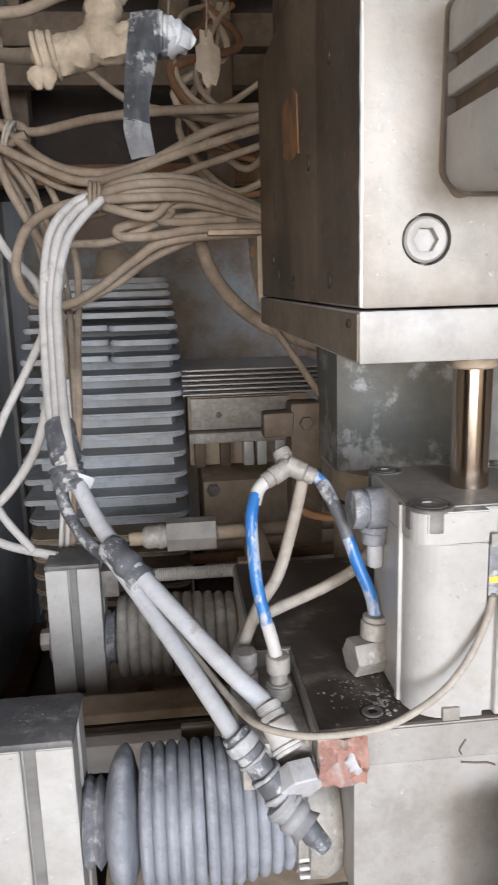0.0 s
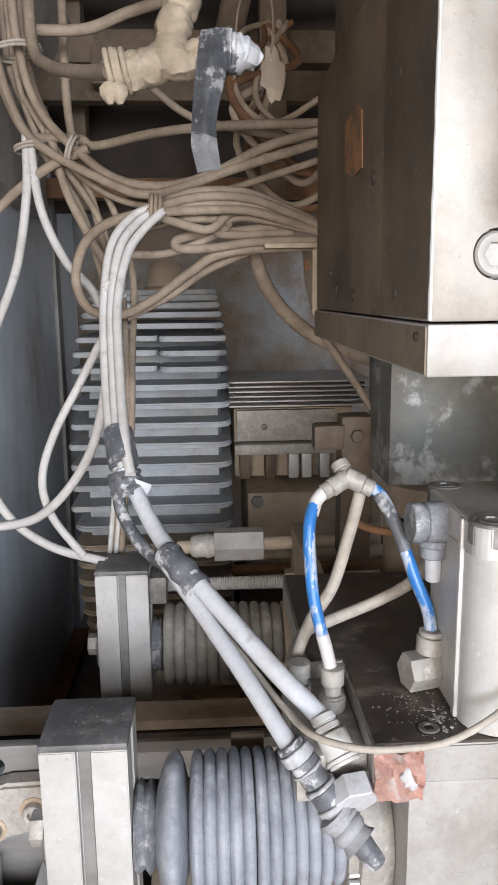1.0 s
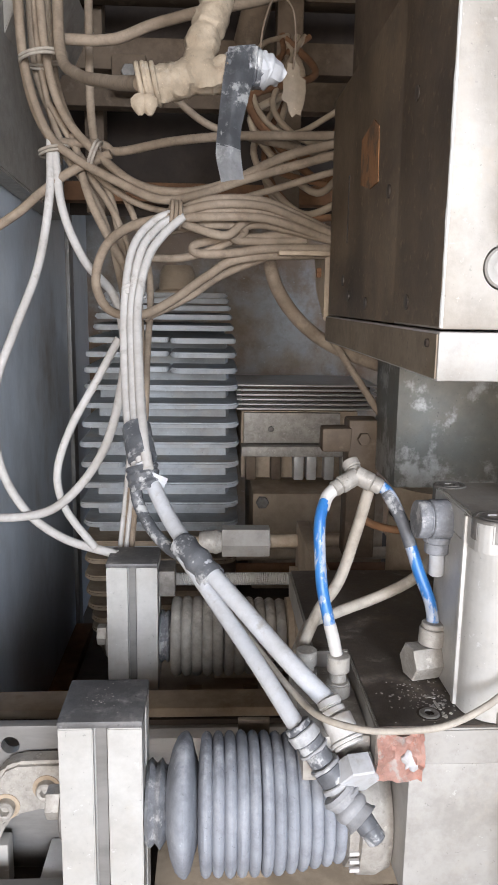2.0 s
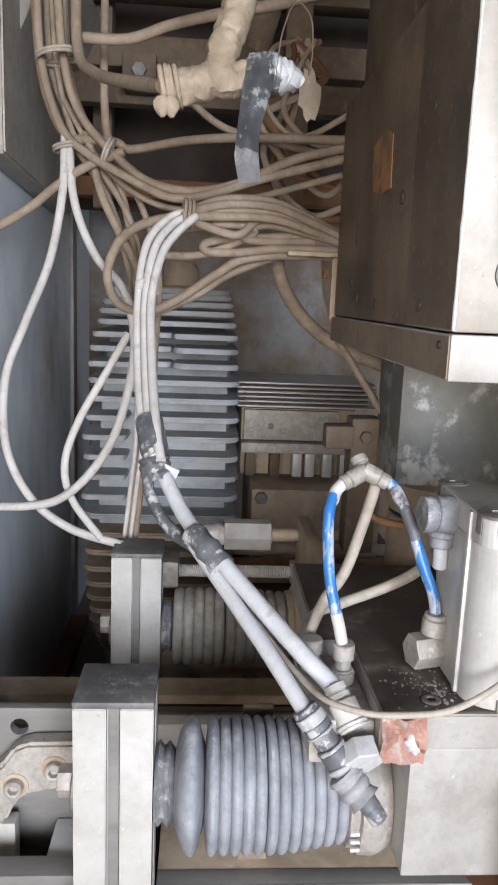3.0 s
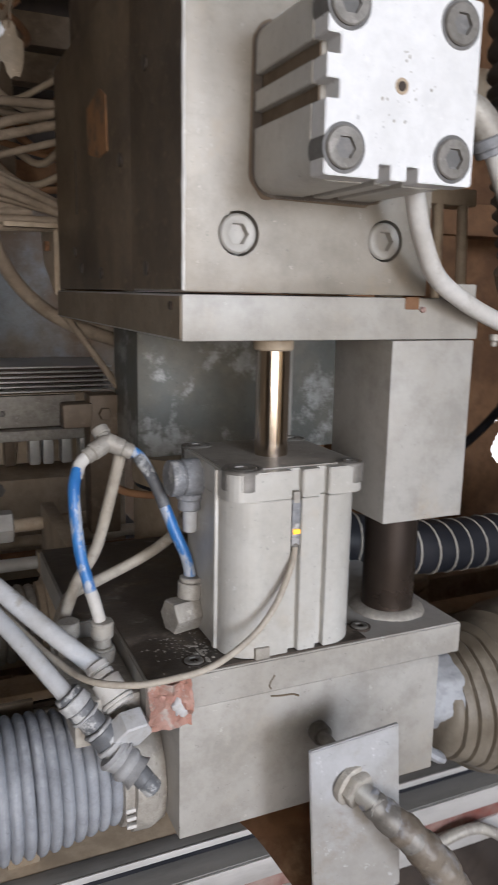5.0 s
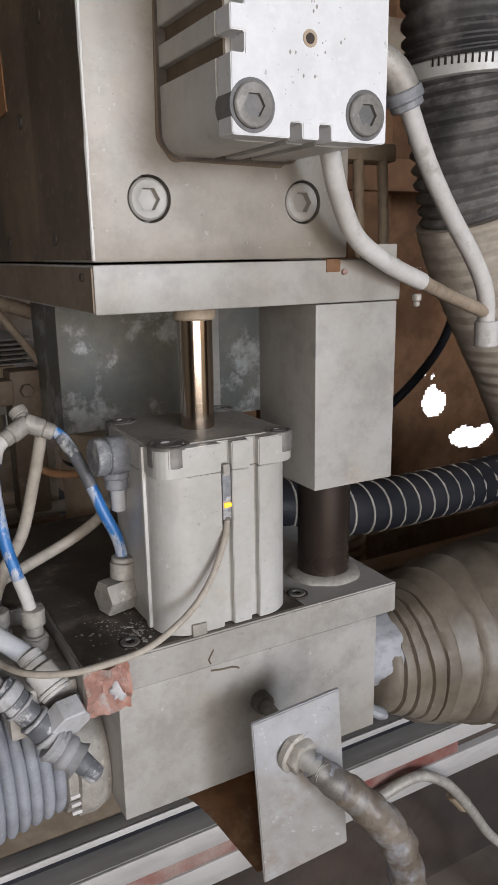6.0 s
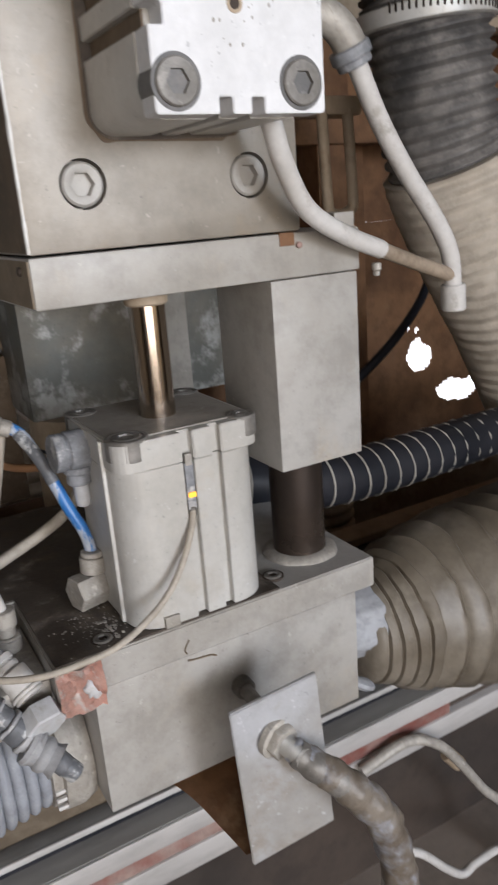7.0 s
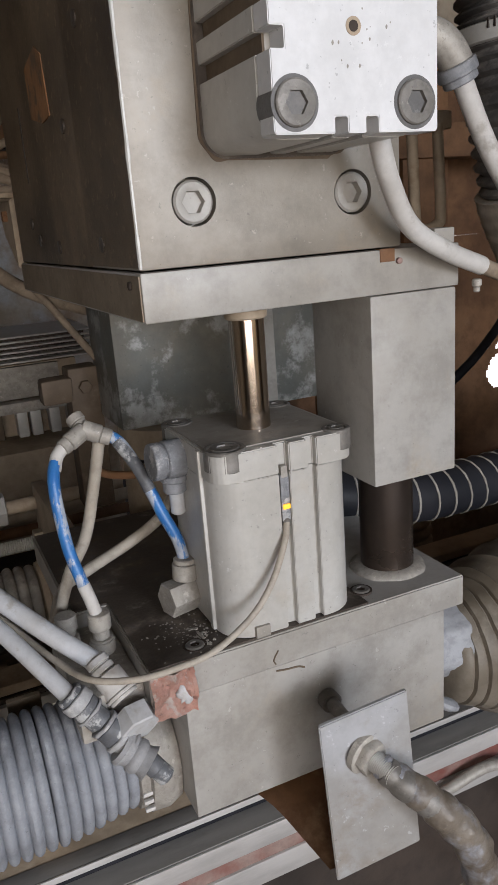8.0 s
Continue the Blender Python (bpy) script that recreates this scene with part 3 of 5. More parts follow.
cyl = thing("pneumatic_cylinder", "upright grey aluminium compact pneumatic cylinder on the carriage", "pneumatic cylinder", (0.066, 0.035, 0.1278))
grooves = [(0.0632, 0.0062), (0.0798, 0.0052)]
barrel = part("barrel", prism(slotted(0.025, 0.106, -0.005, 0.079, 0.019, grooves, 0.0042, n=9), "z", 0.1280, 0.2165, 0.0004), ALU, cyl)
cap = part("cap", prism(slotted(0.0245, 0.1065, -0.0055, 0.0795, 0.009, grooves, 0.0046, n=5), "z", 0.2169, 0.2322, 0.0006), ALU, cyl)
part("cap_face", prism(rounded(0.027, 0.104, 0.002, 0.077, 0.003), "z", 0.2320, 0.2328), ALU_SHADE, cap, "darker upper face of the cap")
for cx, cy, cr in ((0.0353, 0.0053, 0.0112), (0.0990, 0.0020, 0.0078), (0.0332, 0.0705, 0.0092), (0.0985, 0.0715, 0.0088)):
    part("corner_insert", lathe((cx, cy, 0.2222), (0, 0, 1), [(0, cr - 0.0004), (0.0004, cr), (0.0106, cr), (0.0112, cr - 0.0006), (0.0112, cr - 0.0022), (0.0103, cr - 0.0026)], 28), BOLT, cap, "dull grey corner insert")
    part("screw", socket_screw((cx, cy, 0.2318), (0, 0, 1), cr - 0.0032, 0.0018), BOLT, cap)
part("foot", box(0.040, 0.0485, -0.0068, 0.003, 0.1278, 0.1345, 0.0006), ALU_SHADE, cyl)
part("side_rib", box(0.0230, 0.0262, 0.0130, 0.0178, 0.1285, 0.2315, 0.0013), ALU, cyl)
part("piston_rod", rod((0.066, 0.035, 0.2322), (0.066, 0.035, 0.2996), 0.0096, 40), CHROME, cyl, "polished chromed piston rod")
part("rod_nut", lathe((0.066, 0.035, 0.2925), (0, 0, 1), [(0, 0.0105), (0.001, 0.0115), (0.007, 0.0115)], 32), BEIGE, cyl)
sensor = part("sensor", box(0.0607, 0.0657, -0.0048, -0.0014, 0.190, 0.2155, 0.0005), FITTING_BLUE, cyl, "small dark position sensor in the groove")
part("led", box(0.0611, 0.0655, -0.0060, -0.0046, 0.1968, 0.1996, 0.0008), LED_AMBER, sensor, "lit amber indicator lamp")
part("sensor_tip", box(0.0612, 0.0652, -0.0052, -0.0018, 0.214, 0.2205, 0.0008), FITTING, sensor)
part("sensor_boot", rod((0.0632, -0.0036, 0.186), (0.0632, -0.0036, 0.1915), 0.0021, 14), BOLT, sensor)
part("sensor_cable", tube([(0.0632, -0.004, 0.189), (0.059, -0.0085, 0.180), (0.048, -0.014, 0.163), (0.033, -0.018, 0.149), (0.011, -0.019, 0.137), (-0.010, -0.018, 0.1335), (-0.030, -0.014, 0.132), (-0.049, -0.004, 0.133), (-0.060, 0.022, 0.132), (-0.071, 0.045, 0.137), (-0.083, 0.060, 0.147), (-0.102, 0.085, 0.161)], 0.0018, 10), HOSE_GREY, sensor, "thin grey sensor cable")

# ---- head cylinder with white end ----
cyl2 = thing("pneumatic_cylinder", "grey compact pneumatic cylinder with white end cover on press head", "pneumatic cylinder", (0.072, 0, 0.4085))
side = [(0.4205, 0.0075), (0.4040, 0.0075)]
under = [(0.0653, 0.0058), (0.0793, 0.0058)]
halo = [(x + 0.0022 * noise.noise(Vector((x * 160, z * 160, 1))), z + 0.0022 * noise.noise(Vector((x * 160, z * 160, 7)))) for x, z in rounded(0.0336, 0.1118, 0.3682, 0.4498, 0.013, 12)]
part("brown_rim", prism(halo, "y", -0.0006, 0.0001), FRAME, cyl2, "ragged brown rim round the flange")
part("gasket", prism(rounded(0.0348, 0.1115, 0.3695, 0.449, 0.012), "y", -0.0014, -0.0002, 0.0004), STEEL_DARK, cyl2, "dark grimy flange edge")
part("barrel", prism(slotted(0.0358, 0.1105, 0.3708, 0.4475, 0.010, under, 0.0040, side), "y", -0.0572, -0.0013, 0.0004), ALU, cyl2)
for z in (0.4205, 0.4040):
    part("groove_dirt", box(0.0392, 0.0402, -0.0570, -0.0024, z - 0.0036, z + 0.0036, 0), FRAME, cyl2, "brown dirt packed in the groove")
for x in (0.0653, 0.0793):
    part("groove_dirt", box(x - 0.0028, x + 0.0028, -0.0570, -0.0024, 0.3740, 0.3752, 0), FRAME, cyl2, "brown dirt packed in the groove")
cover = part("end_cover", prism(slotted(0.0362, 0.1105, 0.3712, 0.4460, 0.0012, under, 0.0060, side, n=2), "y", -0.0690, -0.0574, 0.0004), WHITE, cyl2, "bright white end cover")
for x in (0.0452, 0.0992):
    for z in (0.382, 0.4355):
        part("counterbore", lathe((x, -0.0570, z), (0, -1, 0), [(0, 0.0100), (0.0122, 0.0100), (0.0122, 0.0090)], 32), CAP_GREY, cover, "dark grimy screw seat")
        part("screw", socket_screw((x, -0.0600, z), (0, -1, 0), 0.0085, 0.0108), BOLT, cover)
part("vent_hole", lathe((0.0715, -0.0688, 0.4082), (0, -1, 0), [(0, 0.0033), (0.0005, 0.0033), (0.0005, 0.0021), (0.0003, 0.002)], 18), BEIGE, cover)
part("vent_core", lathe((0.0715, -0.0688, 0.4082), (0, -1, 0), [(0, 0.002), (0.0006, 0.002)], 14), DARK, cover)
random.seed(5)
for k in range(16):
    a, d = random.uniform(-2.6, 1.6), random.uniform(0.006, 0.018)
    x, z, r = 0.0715 + d * math.cos(a), 0.4082 + 0.8 * d * math.sin(a), random.uniform(0.0004, 0.0012)
    part("chip", lathe((x, -0.0688, z), (0, -1, 0), [(0, r), (0.0003, r * 0.7)], 8, wobble=0.4, oval=0.6), ALU_SHADE, cover)

# ---- sensor card in front ----
card = thing("mounting_plate", "small tilted aluminium mounting plate with a taped cable", "mounting plate", (0.076, -0.055, 0.05))
ux, uz = Vector((0.046, -0.0105, 0.0115)), Vector((0.003, -0.006, -0.0935))
o = Vector((0.051, -0.050, 0.0965))
nrm = ux.cross(uz).normalized()
bm = bmesh.new()
quad = [o, o + ux, o + ux + uz * 0.98, o + uz]
f = bm.faces.new([bm.verts.new(p) for p in quad])
out = bmesh.ops.extrude_face_region(bm, geom=[f])
bmesh.ops.translate(bm, vec=nrm * 0.003, verts=[v for v in out["geom"] if isinstance(v, bmesh.types.BMVert)])
bmesh.ops.recalc_face_normals(bm, faces=bm.faces)
bmesh.ops.bevel(bm, geom=bm.edges[:], offset=0.0006, segments=2, affect="EDGES")
part("plate", bm, PLATE, card)
part("spacer", rod((0.0815, -0.004, 0.0755), (0.0780, -0.052, 0.0770), 0.0040, 20), BOLT, card)
part("spacer_ring", rod((0.0815, -0.004, 0.0755), (0.0812, -0.012, 0.0756), 0.0062, 20), BOLT, card)
h0 = Vector((0.0745, -0.0545, 0.0755))
ax = Vector((0.25, -1.0, -0.16)).normalized()
part("washer", lathe(h0 - ax * 0.002, ax, [(0, 0.0115), (0.0035, 0.0115), (0.0042, 0.0105)], 28), FITTING, card)
part("nut", hexagon(h0 + ax * 0.001, ax, 0.0098, 0.006), FITTING, card)
part("thread", lathe(h0, ax, [q for k in range(14) for q in ((0.006 + k * 0.001, 0.0050), (0.0065 + k * 0.001, 0.0056))], 20), ALU, card)
bm = tube([h0 + ax * 0.010, h0 + ax * 0.018 + Vector((0.004, 0, -0.004)), (0.094, -0.082, 0.058), (0.107, -0.088, 0.042), (0.117, -0.090, 0.022), (0.123, -0.091, -0.004), (0.127, -0.091, -0.04), (0.129, -0.088, -0.10)], 0.0090, 24, 22, radius=lambda u: 0.62 + 0.42 * min(1, u * 2.4) + 0.05 * math.sin(60 * u) + 0.035 * (u * 34 % 1))
for v in bm.verts:
    v.co += 0.0013 * noise.noise(v.co * 160) * Vector((0.7, -0.6, 0.4))
wire = part("taped_cable", bm, TAPE_GREY, card, "thick cable wrapped in grey tape")
part("tan_sleeve", tube([h0 + ax * 0.014, h0 + ax * 0.020 + Vector((0.004, 0, -0.005)), (0.094, -0.082, 0.058), (0.101, -0.0855, 0.051)], 0.0093, 16, 8, radius=lambda u: 0.72 + 0.22 * u + 0.04 * math.sin(22 * u)), BOLT, wire, "tan tape sleeve")
bm = bmesh.new()
rows = [((0.028, 0.012, 0.0285), (0.080, 0.012, 0.0285)), ((0.040, -0.010, 0.022), (0.085, -0.010, 0.022)), ((0.048, -0.030, 0.012), (0.088, -0.030, 0.012)), ((0.0545, -0.0475, 0.003), (0.095, -0.050, 0.003))]
left, right = smooth_path([r[0] for r in rows], 4), smooth_path([r[1] for r in rows], 4)
g = [[bm.verts.new(a.lerp(b, k / 6)) for k in range(7)] for a, b in zip(left, right)]
for i in range(len(g) - 1):
    for k in range(6):
        bm.faces.new((g[i][k], g[i][k + 1], g[i + 1][k + 1], g[i + 1][k]))
bmesh.ops.solidify(bm, geom=bm.faces[:], thickness=0.0025)
part("strap", bm, BROWN, card, "brown rusty strap under the block")

# ---- posts and gaiters ----
def post_outline(x, y):
    c, s, d = 0.0225, 0.0040, 0.006
    return [(x, y), (x + c - s, y), (x + c - s, y + d), (x + c + s, y + d), (x + c + s, y), (x + 0.045, y), (x + 0.045, y + c - s), (x + 0.045 - d, y + c - s), (x + 0.045 - d, y + c + s), (x + 0.045, y + c + s), (x + 0.045, y + 0.045), (x, y + 0.045)]


def ribbed(origin, length, big, small, count, lens):
    prof = [(0, 0.016)]
    s = 0.0
    if lens:
        prof += [(0.0003, big * 0.45), (0.003, big * 0.74), (0.0060, big * 0.91), (0.0082, big * 0.97), (0.0100, big * 0.992), (0.0112, big), (0.0125, big * 0.985), (0.0146, big * 0.90), (0.017, big * 0.68), (0.0185, big * 0.55)]
        s = 0.020
    p = (length - s) / count
    for k in range(count):
        r = big - (big - small) * max(0, (k - count * 0.45) / (count * 0.55)) ** 1.2
        gap = 0.895 if k != 5 else 0.76
        a = s + k * p
        prof += [(a, r * gap), (a + 0.12 * p, r * 0.955), (a + 0.32 * p, r * 0.993), (a + 0.55 * p, r), (a + 0.8 * p, r * 0.975), (a + 0.93 * p, r * 0.93)]
    prof.append((length, small * 0.8))
    return lathe(origin, (1, 0, 0), prof, 48, wobble=0.012)


for y0, top_z, big, small, count, mat, sz in ((0.028, 0.1083, 0.0392, 0.0322, 12, RUBBER, 0.0465), (0.290, 0.1015, 0.0365, 0.033, 11, RUBBER_BROWN, 0.027)):
    near = y0 < 0.1
    post = thing("profile_post", "upright square aluminium profile post with a dark dusty end cap", "post", (-0.162, y0 + 0.02, FLOOR_Z), "profile posts")
    x0 = -0.1855 if near else -0.196
    part("profile", prism(post_outline(x0, y0), "z", FLOOR_Z, top_z, 0.0006), ALU, post)
    part("end_cap", box(x0 - 0.0006, x0 + 0.0456, y0 - 0.0006, y0 + 0.0456, top_z + 0.0002, top_z + 0.0046, 0.0018), CAP_GREY, post, "dark dusty plastic end cap")
    part("liner", box(x0 + 0.0195, x0 + 0.0255, y0 + 0.0045, y0 + 0.0062, FLOOR_Z, top_z - 0.001, 0), RAIL_GREY, post)
    if not near:
        part("clamp_block", box(x0 + 0.0452, x0 + 0.060, y0 + 0.008, y0 + 0.038, top_z - 0.030, top_z - 0.006, 0.001), BOLT, post)
    cy = y0 + 0.0225
    part("washer", rod((x0 - 0.003, cy, sz - 0.002), (x0, cy, sz - 0.002), 0.017, 28), BOLT, post)
    part("bolt", hexagon((x0 - 0.003, cy, sz + 0.002), (-1, 0, 0), 0.0095, 0.009), FITTING, post)
    shaft = thing("gaiter", "ribbed grey rubber gaiter over a guide shaft" if near else "ribbed dusty rubber gaiter over the rear guide shaft", "gaiter", (-0.07, cy, sz), "gaiters")
    gx = x0 + 0.0565
    part("shaft", rod((x0 + 0.0448, cy, sz), (0.0 if near else -0.020, cy, sz), 0.0115, 24), ALU, shaft)
    part("neck", lathe((x0 + 0.0455, cy, sz), (1, 0, 0), [(0, 0.022), (0.002, 0.024), (0.005, 0.021), (0.008, 0.024), (0.012, 0.018)], 28, wobble=0.1), FITTING_BLUE, shaft, "crumpled rubber neck")
    part("bellows", ribbed((gx, cy, sz), (-0.027 if near else -0.034) - gx, big, small, count, near), mat, shaft)
    ring = part("end_ring", lathe((-0.028 if near else -0.034, cy, sz), (1, 0, 0), [(0, 0.031), (0.001, 0.0345), (0.006, 0.0350), (0.007, 0.0385), (0.017, 0.0395), (0.020, 0.0380), (0.0245, 0.036)], 40, wobble=0.04), FITTING if near else BEIGE, shaft, "white plaster-like end ring")
    if near:
        for k in range(7):
            part("ridge", box(-0.0270, -0.0215, cy - 0.0365 + 0.0008 * k, cy - 0.034 + 0.0008 * k, 0.028 + 0.0045 * k, 0.0302 + 0.0045 * k, 0.0004), CABLE_PALE, ring)

# plate and bolts beside the near post
lug = thing("bracket", "dusty steel bracket plate with bolts beside the post", "bracket", (-0.24, 0.12, -0.04))
hole = lathe((-0.238, 0.10, 0.039), (0, 1, 0), [(0, 0.0062), (0.05, 0.0062)], 24)
part("upper_bar", drilled(box(-0.50, -0.187, 0.122, 0.130, 0.006, 0.053, 0.001), hole), RAIL_GREY, lug, "dusty bar with a round hole")
part("arm", prism([(-0.187, 0.037), (-0.230, 0.036), (-0.239, 0.032), (-0.247, 0.020), (-0.262, 0.010), (-0.42, -0.004), (-0.42, -0.034), (-0.262, -0.030), (-0.245, -0.024), (-0.239, -0.010), (-0.232, -0.003), (-0.214, 0.001), (-0.187, 0.002)], "y", 0.106, 0.1215, 0.0025), FITTING, lug, "pale cast arm")
for x, z in ((-0.211, 0.018), (-0.238, 0.005)):
    part("bolt_seat", lathe((x, 0.1065, z), (0, -1, 0), [(0, 0.0092), (0.0012, 0.0092), (0.0012, 0.0078), (0.0008, 0.0075)], 24), BEIGE, lug)
    part("bolt", sunk_screw((x, 0.107, z), (0, -1, 0), 0.0062, 0.0075), FITTING, lug)
part("leg", box(-0.262, -0.239, 0.108, 0.121, -0.068, -0.026, 0.0012), ALU, lug)
part("back_plate", box(-0.45, -0.187, 0.128, 0.131, -0.075, 0.0055, 0.0008), RAIL_GREY, lug, "grey speckled plate")
# White block added for a sunlit patch; its brightness is only colour.
part("lit_patch_block", box(-0.214, -0.187, 0.0855, 0.1265, -0.060, -0.036, 0.001), WHITE, lug, "white block standing in for a brightly lit patch")
part("front_bar", box(-0.60, -0.187, 0.066, 0.0845, -0.062, -0.031, 0.0015), RAIL_GREY, lug)

# ---- motor ----
motor = thing("electric_motor", "large grey finned electric motor with brown dust", "motor", (-0.17, 0.82, FLOOR_Z))
cz, hz, hy, my = 0.060, 0.290, 0.225, 0.835
bm = lathe((-0.262, my, cz), (1, 0, 0), [(0, 0.15), (0.005, 0.168), (0.178, 0.168), (0.183, 0.15)], 56)
for v in bm.verts:
    v.co.y, v.co.z = my + 1.07 * (v.co.y - my), cz + 1.36 * (v.co.z - cz)
part("housing", bm, MOTOR, motor)
part("foot", box(-0.26, -0.08, my - 0.09, my + 0.09, FLOOR_Z, -0.15, 0.004), MOTOR, motor)
for k in range(29):
    a = radians(76 - 5.3 * k)
    z, depth = cz + hz * math.sin(a), hy * math.cos(a) ** 0.8
    inset = 0.016 * abs(math.sin(a)) ** 5
    x0, x1 = -0.276 + inset + 0.003 * random.random(), -0.067 - inset
    if 0.222 < z < 0.290:
        spans = [(x0, -0.206, 0), (-0.2045, -0.162, 0.022), (-0.1605, x1, 0)]
    elif 0.045 < z < 0.185:
        spans = [(x0, -0.2165, 0), (-0.2045, x1, 0)]
    else:
        spans = [(x0, x1, 0)]
    for p0, p1, back in spans:
        outline = rounded(p0, p1, my - depth + back, my, 0.020 if p1 - p0 > 0.09 else 0.010)
        part("fin", prism(outline, "z", z - 0.0036, z + 0.0036, 0.0022), MOTOR if z > 0.035 else BEIGE, motor, "" if z > 0.035 else "fin caked with beige dust")
part("lifting_eye", lathe((-0.155, my - 0.03, 0.335), (0, 0, 1), [(0, 0.035), (0.012, 0.034), (0.016, 0.028), (0.04, 0.026), (0.05, 0.02)], 24), BEIGE, motor)

# ---- gearbox right of the motor ----
gear = thing("gearbox", "dusty beige gear unit with a finned top", "gearbox", (0.03, 0.72, FLOOR_Z))
part("body", box(-0.062, 0.105, 0.70, 0.88, 0.085, 0.183, 0.004), BEIGE, gear)
part("panel", box(-0.058, 0.078, 0.690, 0.70, 0.138, 0.181, 0.001), FITTING, gear)
for x in (-0.020, 0.062):
    part("screw", socket_screw((x, 0.690, 0.158), (0, -1, 0), 0.0042, 0.002), BOLT, gear)
part("ledge", box(-0.062, 0.10, 0.672, 0.70, 0.122, 0.1365, 0.002), FITTING, gear, "dusty ledge under the panel")
for k in range(6):
    part("slat", box(-0.068, 0.135, 0.695 + 0.004 * k, 0.86, 0.1845 + 0.0062 * k, 0.1868 + 0.0062 * k, 0.0006), ALU, gear)
part("slat_core", box(-0.06, 0.125, 0.72, 0.85, 0.183, 0.216, 0.001), DARK, gear)
for x in (-0.055, -0.02, 0.012, 0.03, 0.055, 0.08):
    part("rib", box(x, x + 0.014, 0.675, 0.70, 0.088, 0.122, 0.002), FRAME if x < 0 else ALU, gear)
part("lower_body", box(-0.047, 0.135, 0.64, 0.86, -0.06, 0.078, 0.004), BEIGE, gear)
part("base", box(-0.06, 0.2, 0.60, 0.9, FLOOR_Z, -0.06, 0.004), DARK, gear)
part("bolt", hexagon((-0.034, 0.64, 0.066), (0, -1, 0), 0.009, 0.006), BOLT, gear)
part("conduit", rod((-0.07, 0.60, 0.005), (0.20, 0.60, 0.008), 0.008, 16), BEIGE, gear)
part("conduit", rod((-0.07, 0.61, -0.018), (0.20, 0.61, -0.016), 0.007, 16), BROWN, gear)
brk = thing("mount_bracket", "brown dusty mounting bracket beside the housing", "bracket", (0.035, 0.32, 0.127))
part("upright", lumpy(box(0.020, 0.048, 0.318, 0.345, 0.1, 0.231, 0.003), 0.001, 60), FRAME, brk)
part("arm", lumpy(box(-0.004, 0.0225, 0.314, 0.336, 0.202, 0.224, 0.003), 0.001, 60), FRAME, brk)
part("bolt", hexagon((0.034, 0.318, 0.214), (0, -1, 0), 0.006, 0.005), FRAME, brk)

# ---- linkage between the posts ----
link = thing("pipe_coupling", "dusty steel pipe coupling across the frame", "pipe coupling", (-0.07, 0.35, 0.02))
part("pipe", rod((-0.128, 0.35, 0.105), (0.03, 0.35, 0.108), 0.0065, 16), BEIGE, link)
part("sleeve", lathe((-0.115, 0.35, 0.106), (1, 0, 0), [(0, 0.009), (0.004, 0.011), (0.012, 0.0105), (0.016, 0.012), (0.022, 0.010)], 20), FITTING, link)
part("body", hexagon((-0.093, 0.35, 0.107), (1, 0, 0), 0.0155, 0.046), STEEL_PALE, link)
part("threaded_rod", lathe((-0.145, 0.335, 0.074), (1, 0, 0), [q for k in range(64) for q in ((k * 0.002, 0.0056), (k * 0.002 + 0.001, 0.0064))], 14), ALU, link)
part("nut", hexagon((-0.028, 0.335, 0.0745), (1, 0, 0), 0.0115, 0.012), BEIGE, link)
part("stay", box(-0.020, -0.008, 0.225, 0.36, 0.045, 0.124, 0.0012), BEIGE, link)
part("bolt_row", box(-0.10, 0.0, 0.31, 0.345, -0.016, -0.006, 0.002), BEIGE, link)


def debris(count, x0, x1, y0, y1, z, size, seed):
    """Loose flat chips of dried dust."""
    rnd = random.Random(seed)
    bm = bmesh.new()
    for _ in range(count):
        x, y, a, r = x0 + (x1 - x0) * rnd.gauss(0.5, 0.2), y0 + (y1 - y0) * rnd.gauss(0.5, 0.2), rnd.uniform(0, 6.28), size * rnd.uniform(0.4, 1.2)
        x, y = min(max(x, x0), x1), min(max(y, y0), y1)
        ring = [(x + r * math.cos(a + q) * w, y + r * math.sin(a + q)) for q, w in ((0, 1), (1.2, 0.7), (2.6, 1.1), (3.9, 0.6), (5.1, 0.9))]
        lowr = [bm.verts.new((u, v, z)) for u, v in ring]
        upr = [bm.verts.new((0.8 * u + 0.2 * x, 0.8 * v + 0.2 * y, z + r * rnd.uniform(0.15, 0.4))) for u, v in ring]
        bm.faces.new(upr)
        for k in range(5):
            bm.faces.new((lowr[k], lowr[(k + 1) % 5], upr[(k + 1) % 5], upr[k]))
    return bm


tagged(part("debris", debris(110, -0.014, 0.034, -0.002, 0.050, 0.1276, 0.0008, 1), FITTING, carriage, "flakes of pale dried dust"), kind="stuff")
tagged(part("debris", debris(45, 0.008, 0.024, -0.003, 0.030, 0.1276, 0.0012, 2), FITTING, carriage, "flakes of pale dried dust"), kind="stuff")
near_post = [o for o in scene.objects if o.name == "profile_post"][0]
tagged(part("debris", debris(90, -0.180, -0.146, 0.034, 0.068, 0.1127, 0.0007, 3), FITTING, near_post, "flakes of pale dried dust"), kind="stuff")

# ---- fittings and hoses on the carriage ----
def stacked(origin, axis, steps, seg=20, bm=None):
    """A turned fitting from (length, radius) steps."""
    prof, s = [], 0.0
    for length, r in steps:
        e = min(0.0006, length * 0.25)
        prof += [(s, r - e), (s + e, r), (s + length - e, r), (s + length, r - e)]
        s += length
    return lathe(origin, axis, prof, seg, bm)


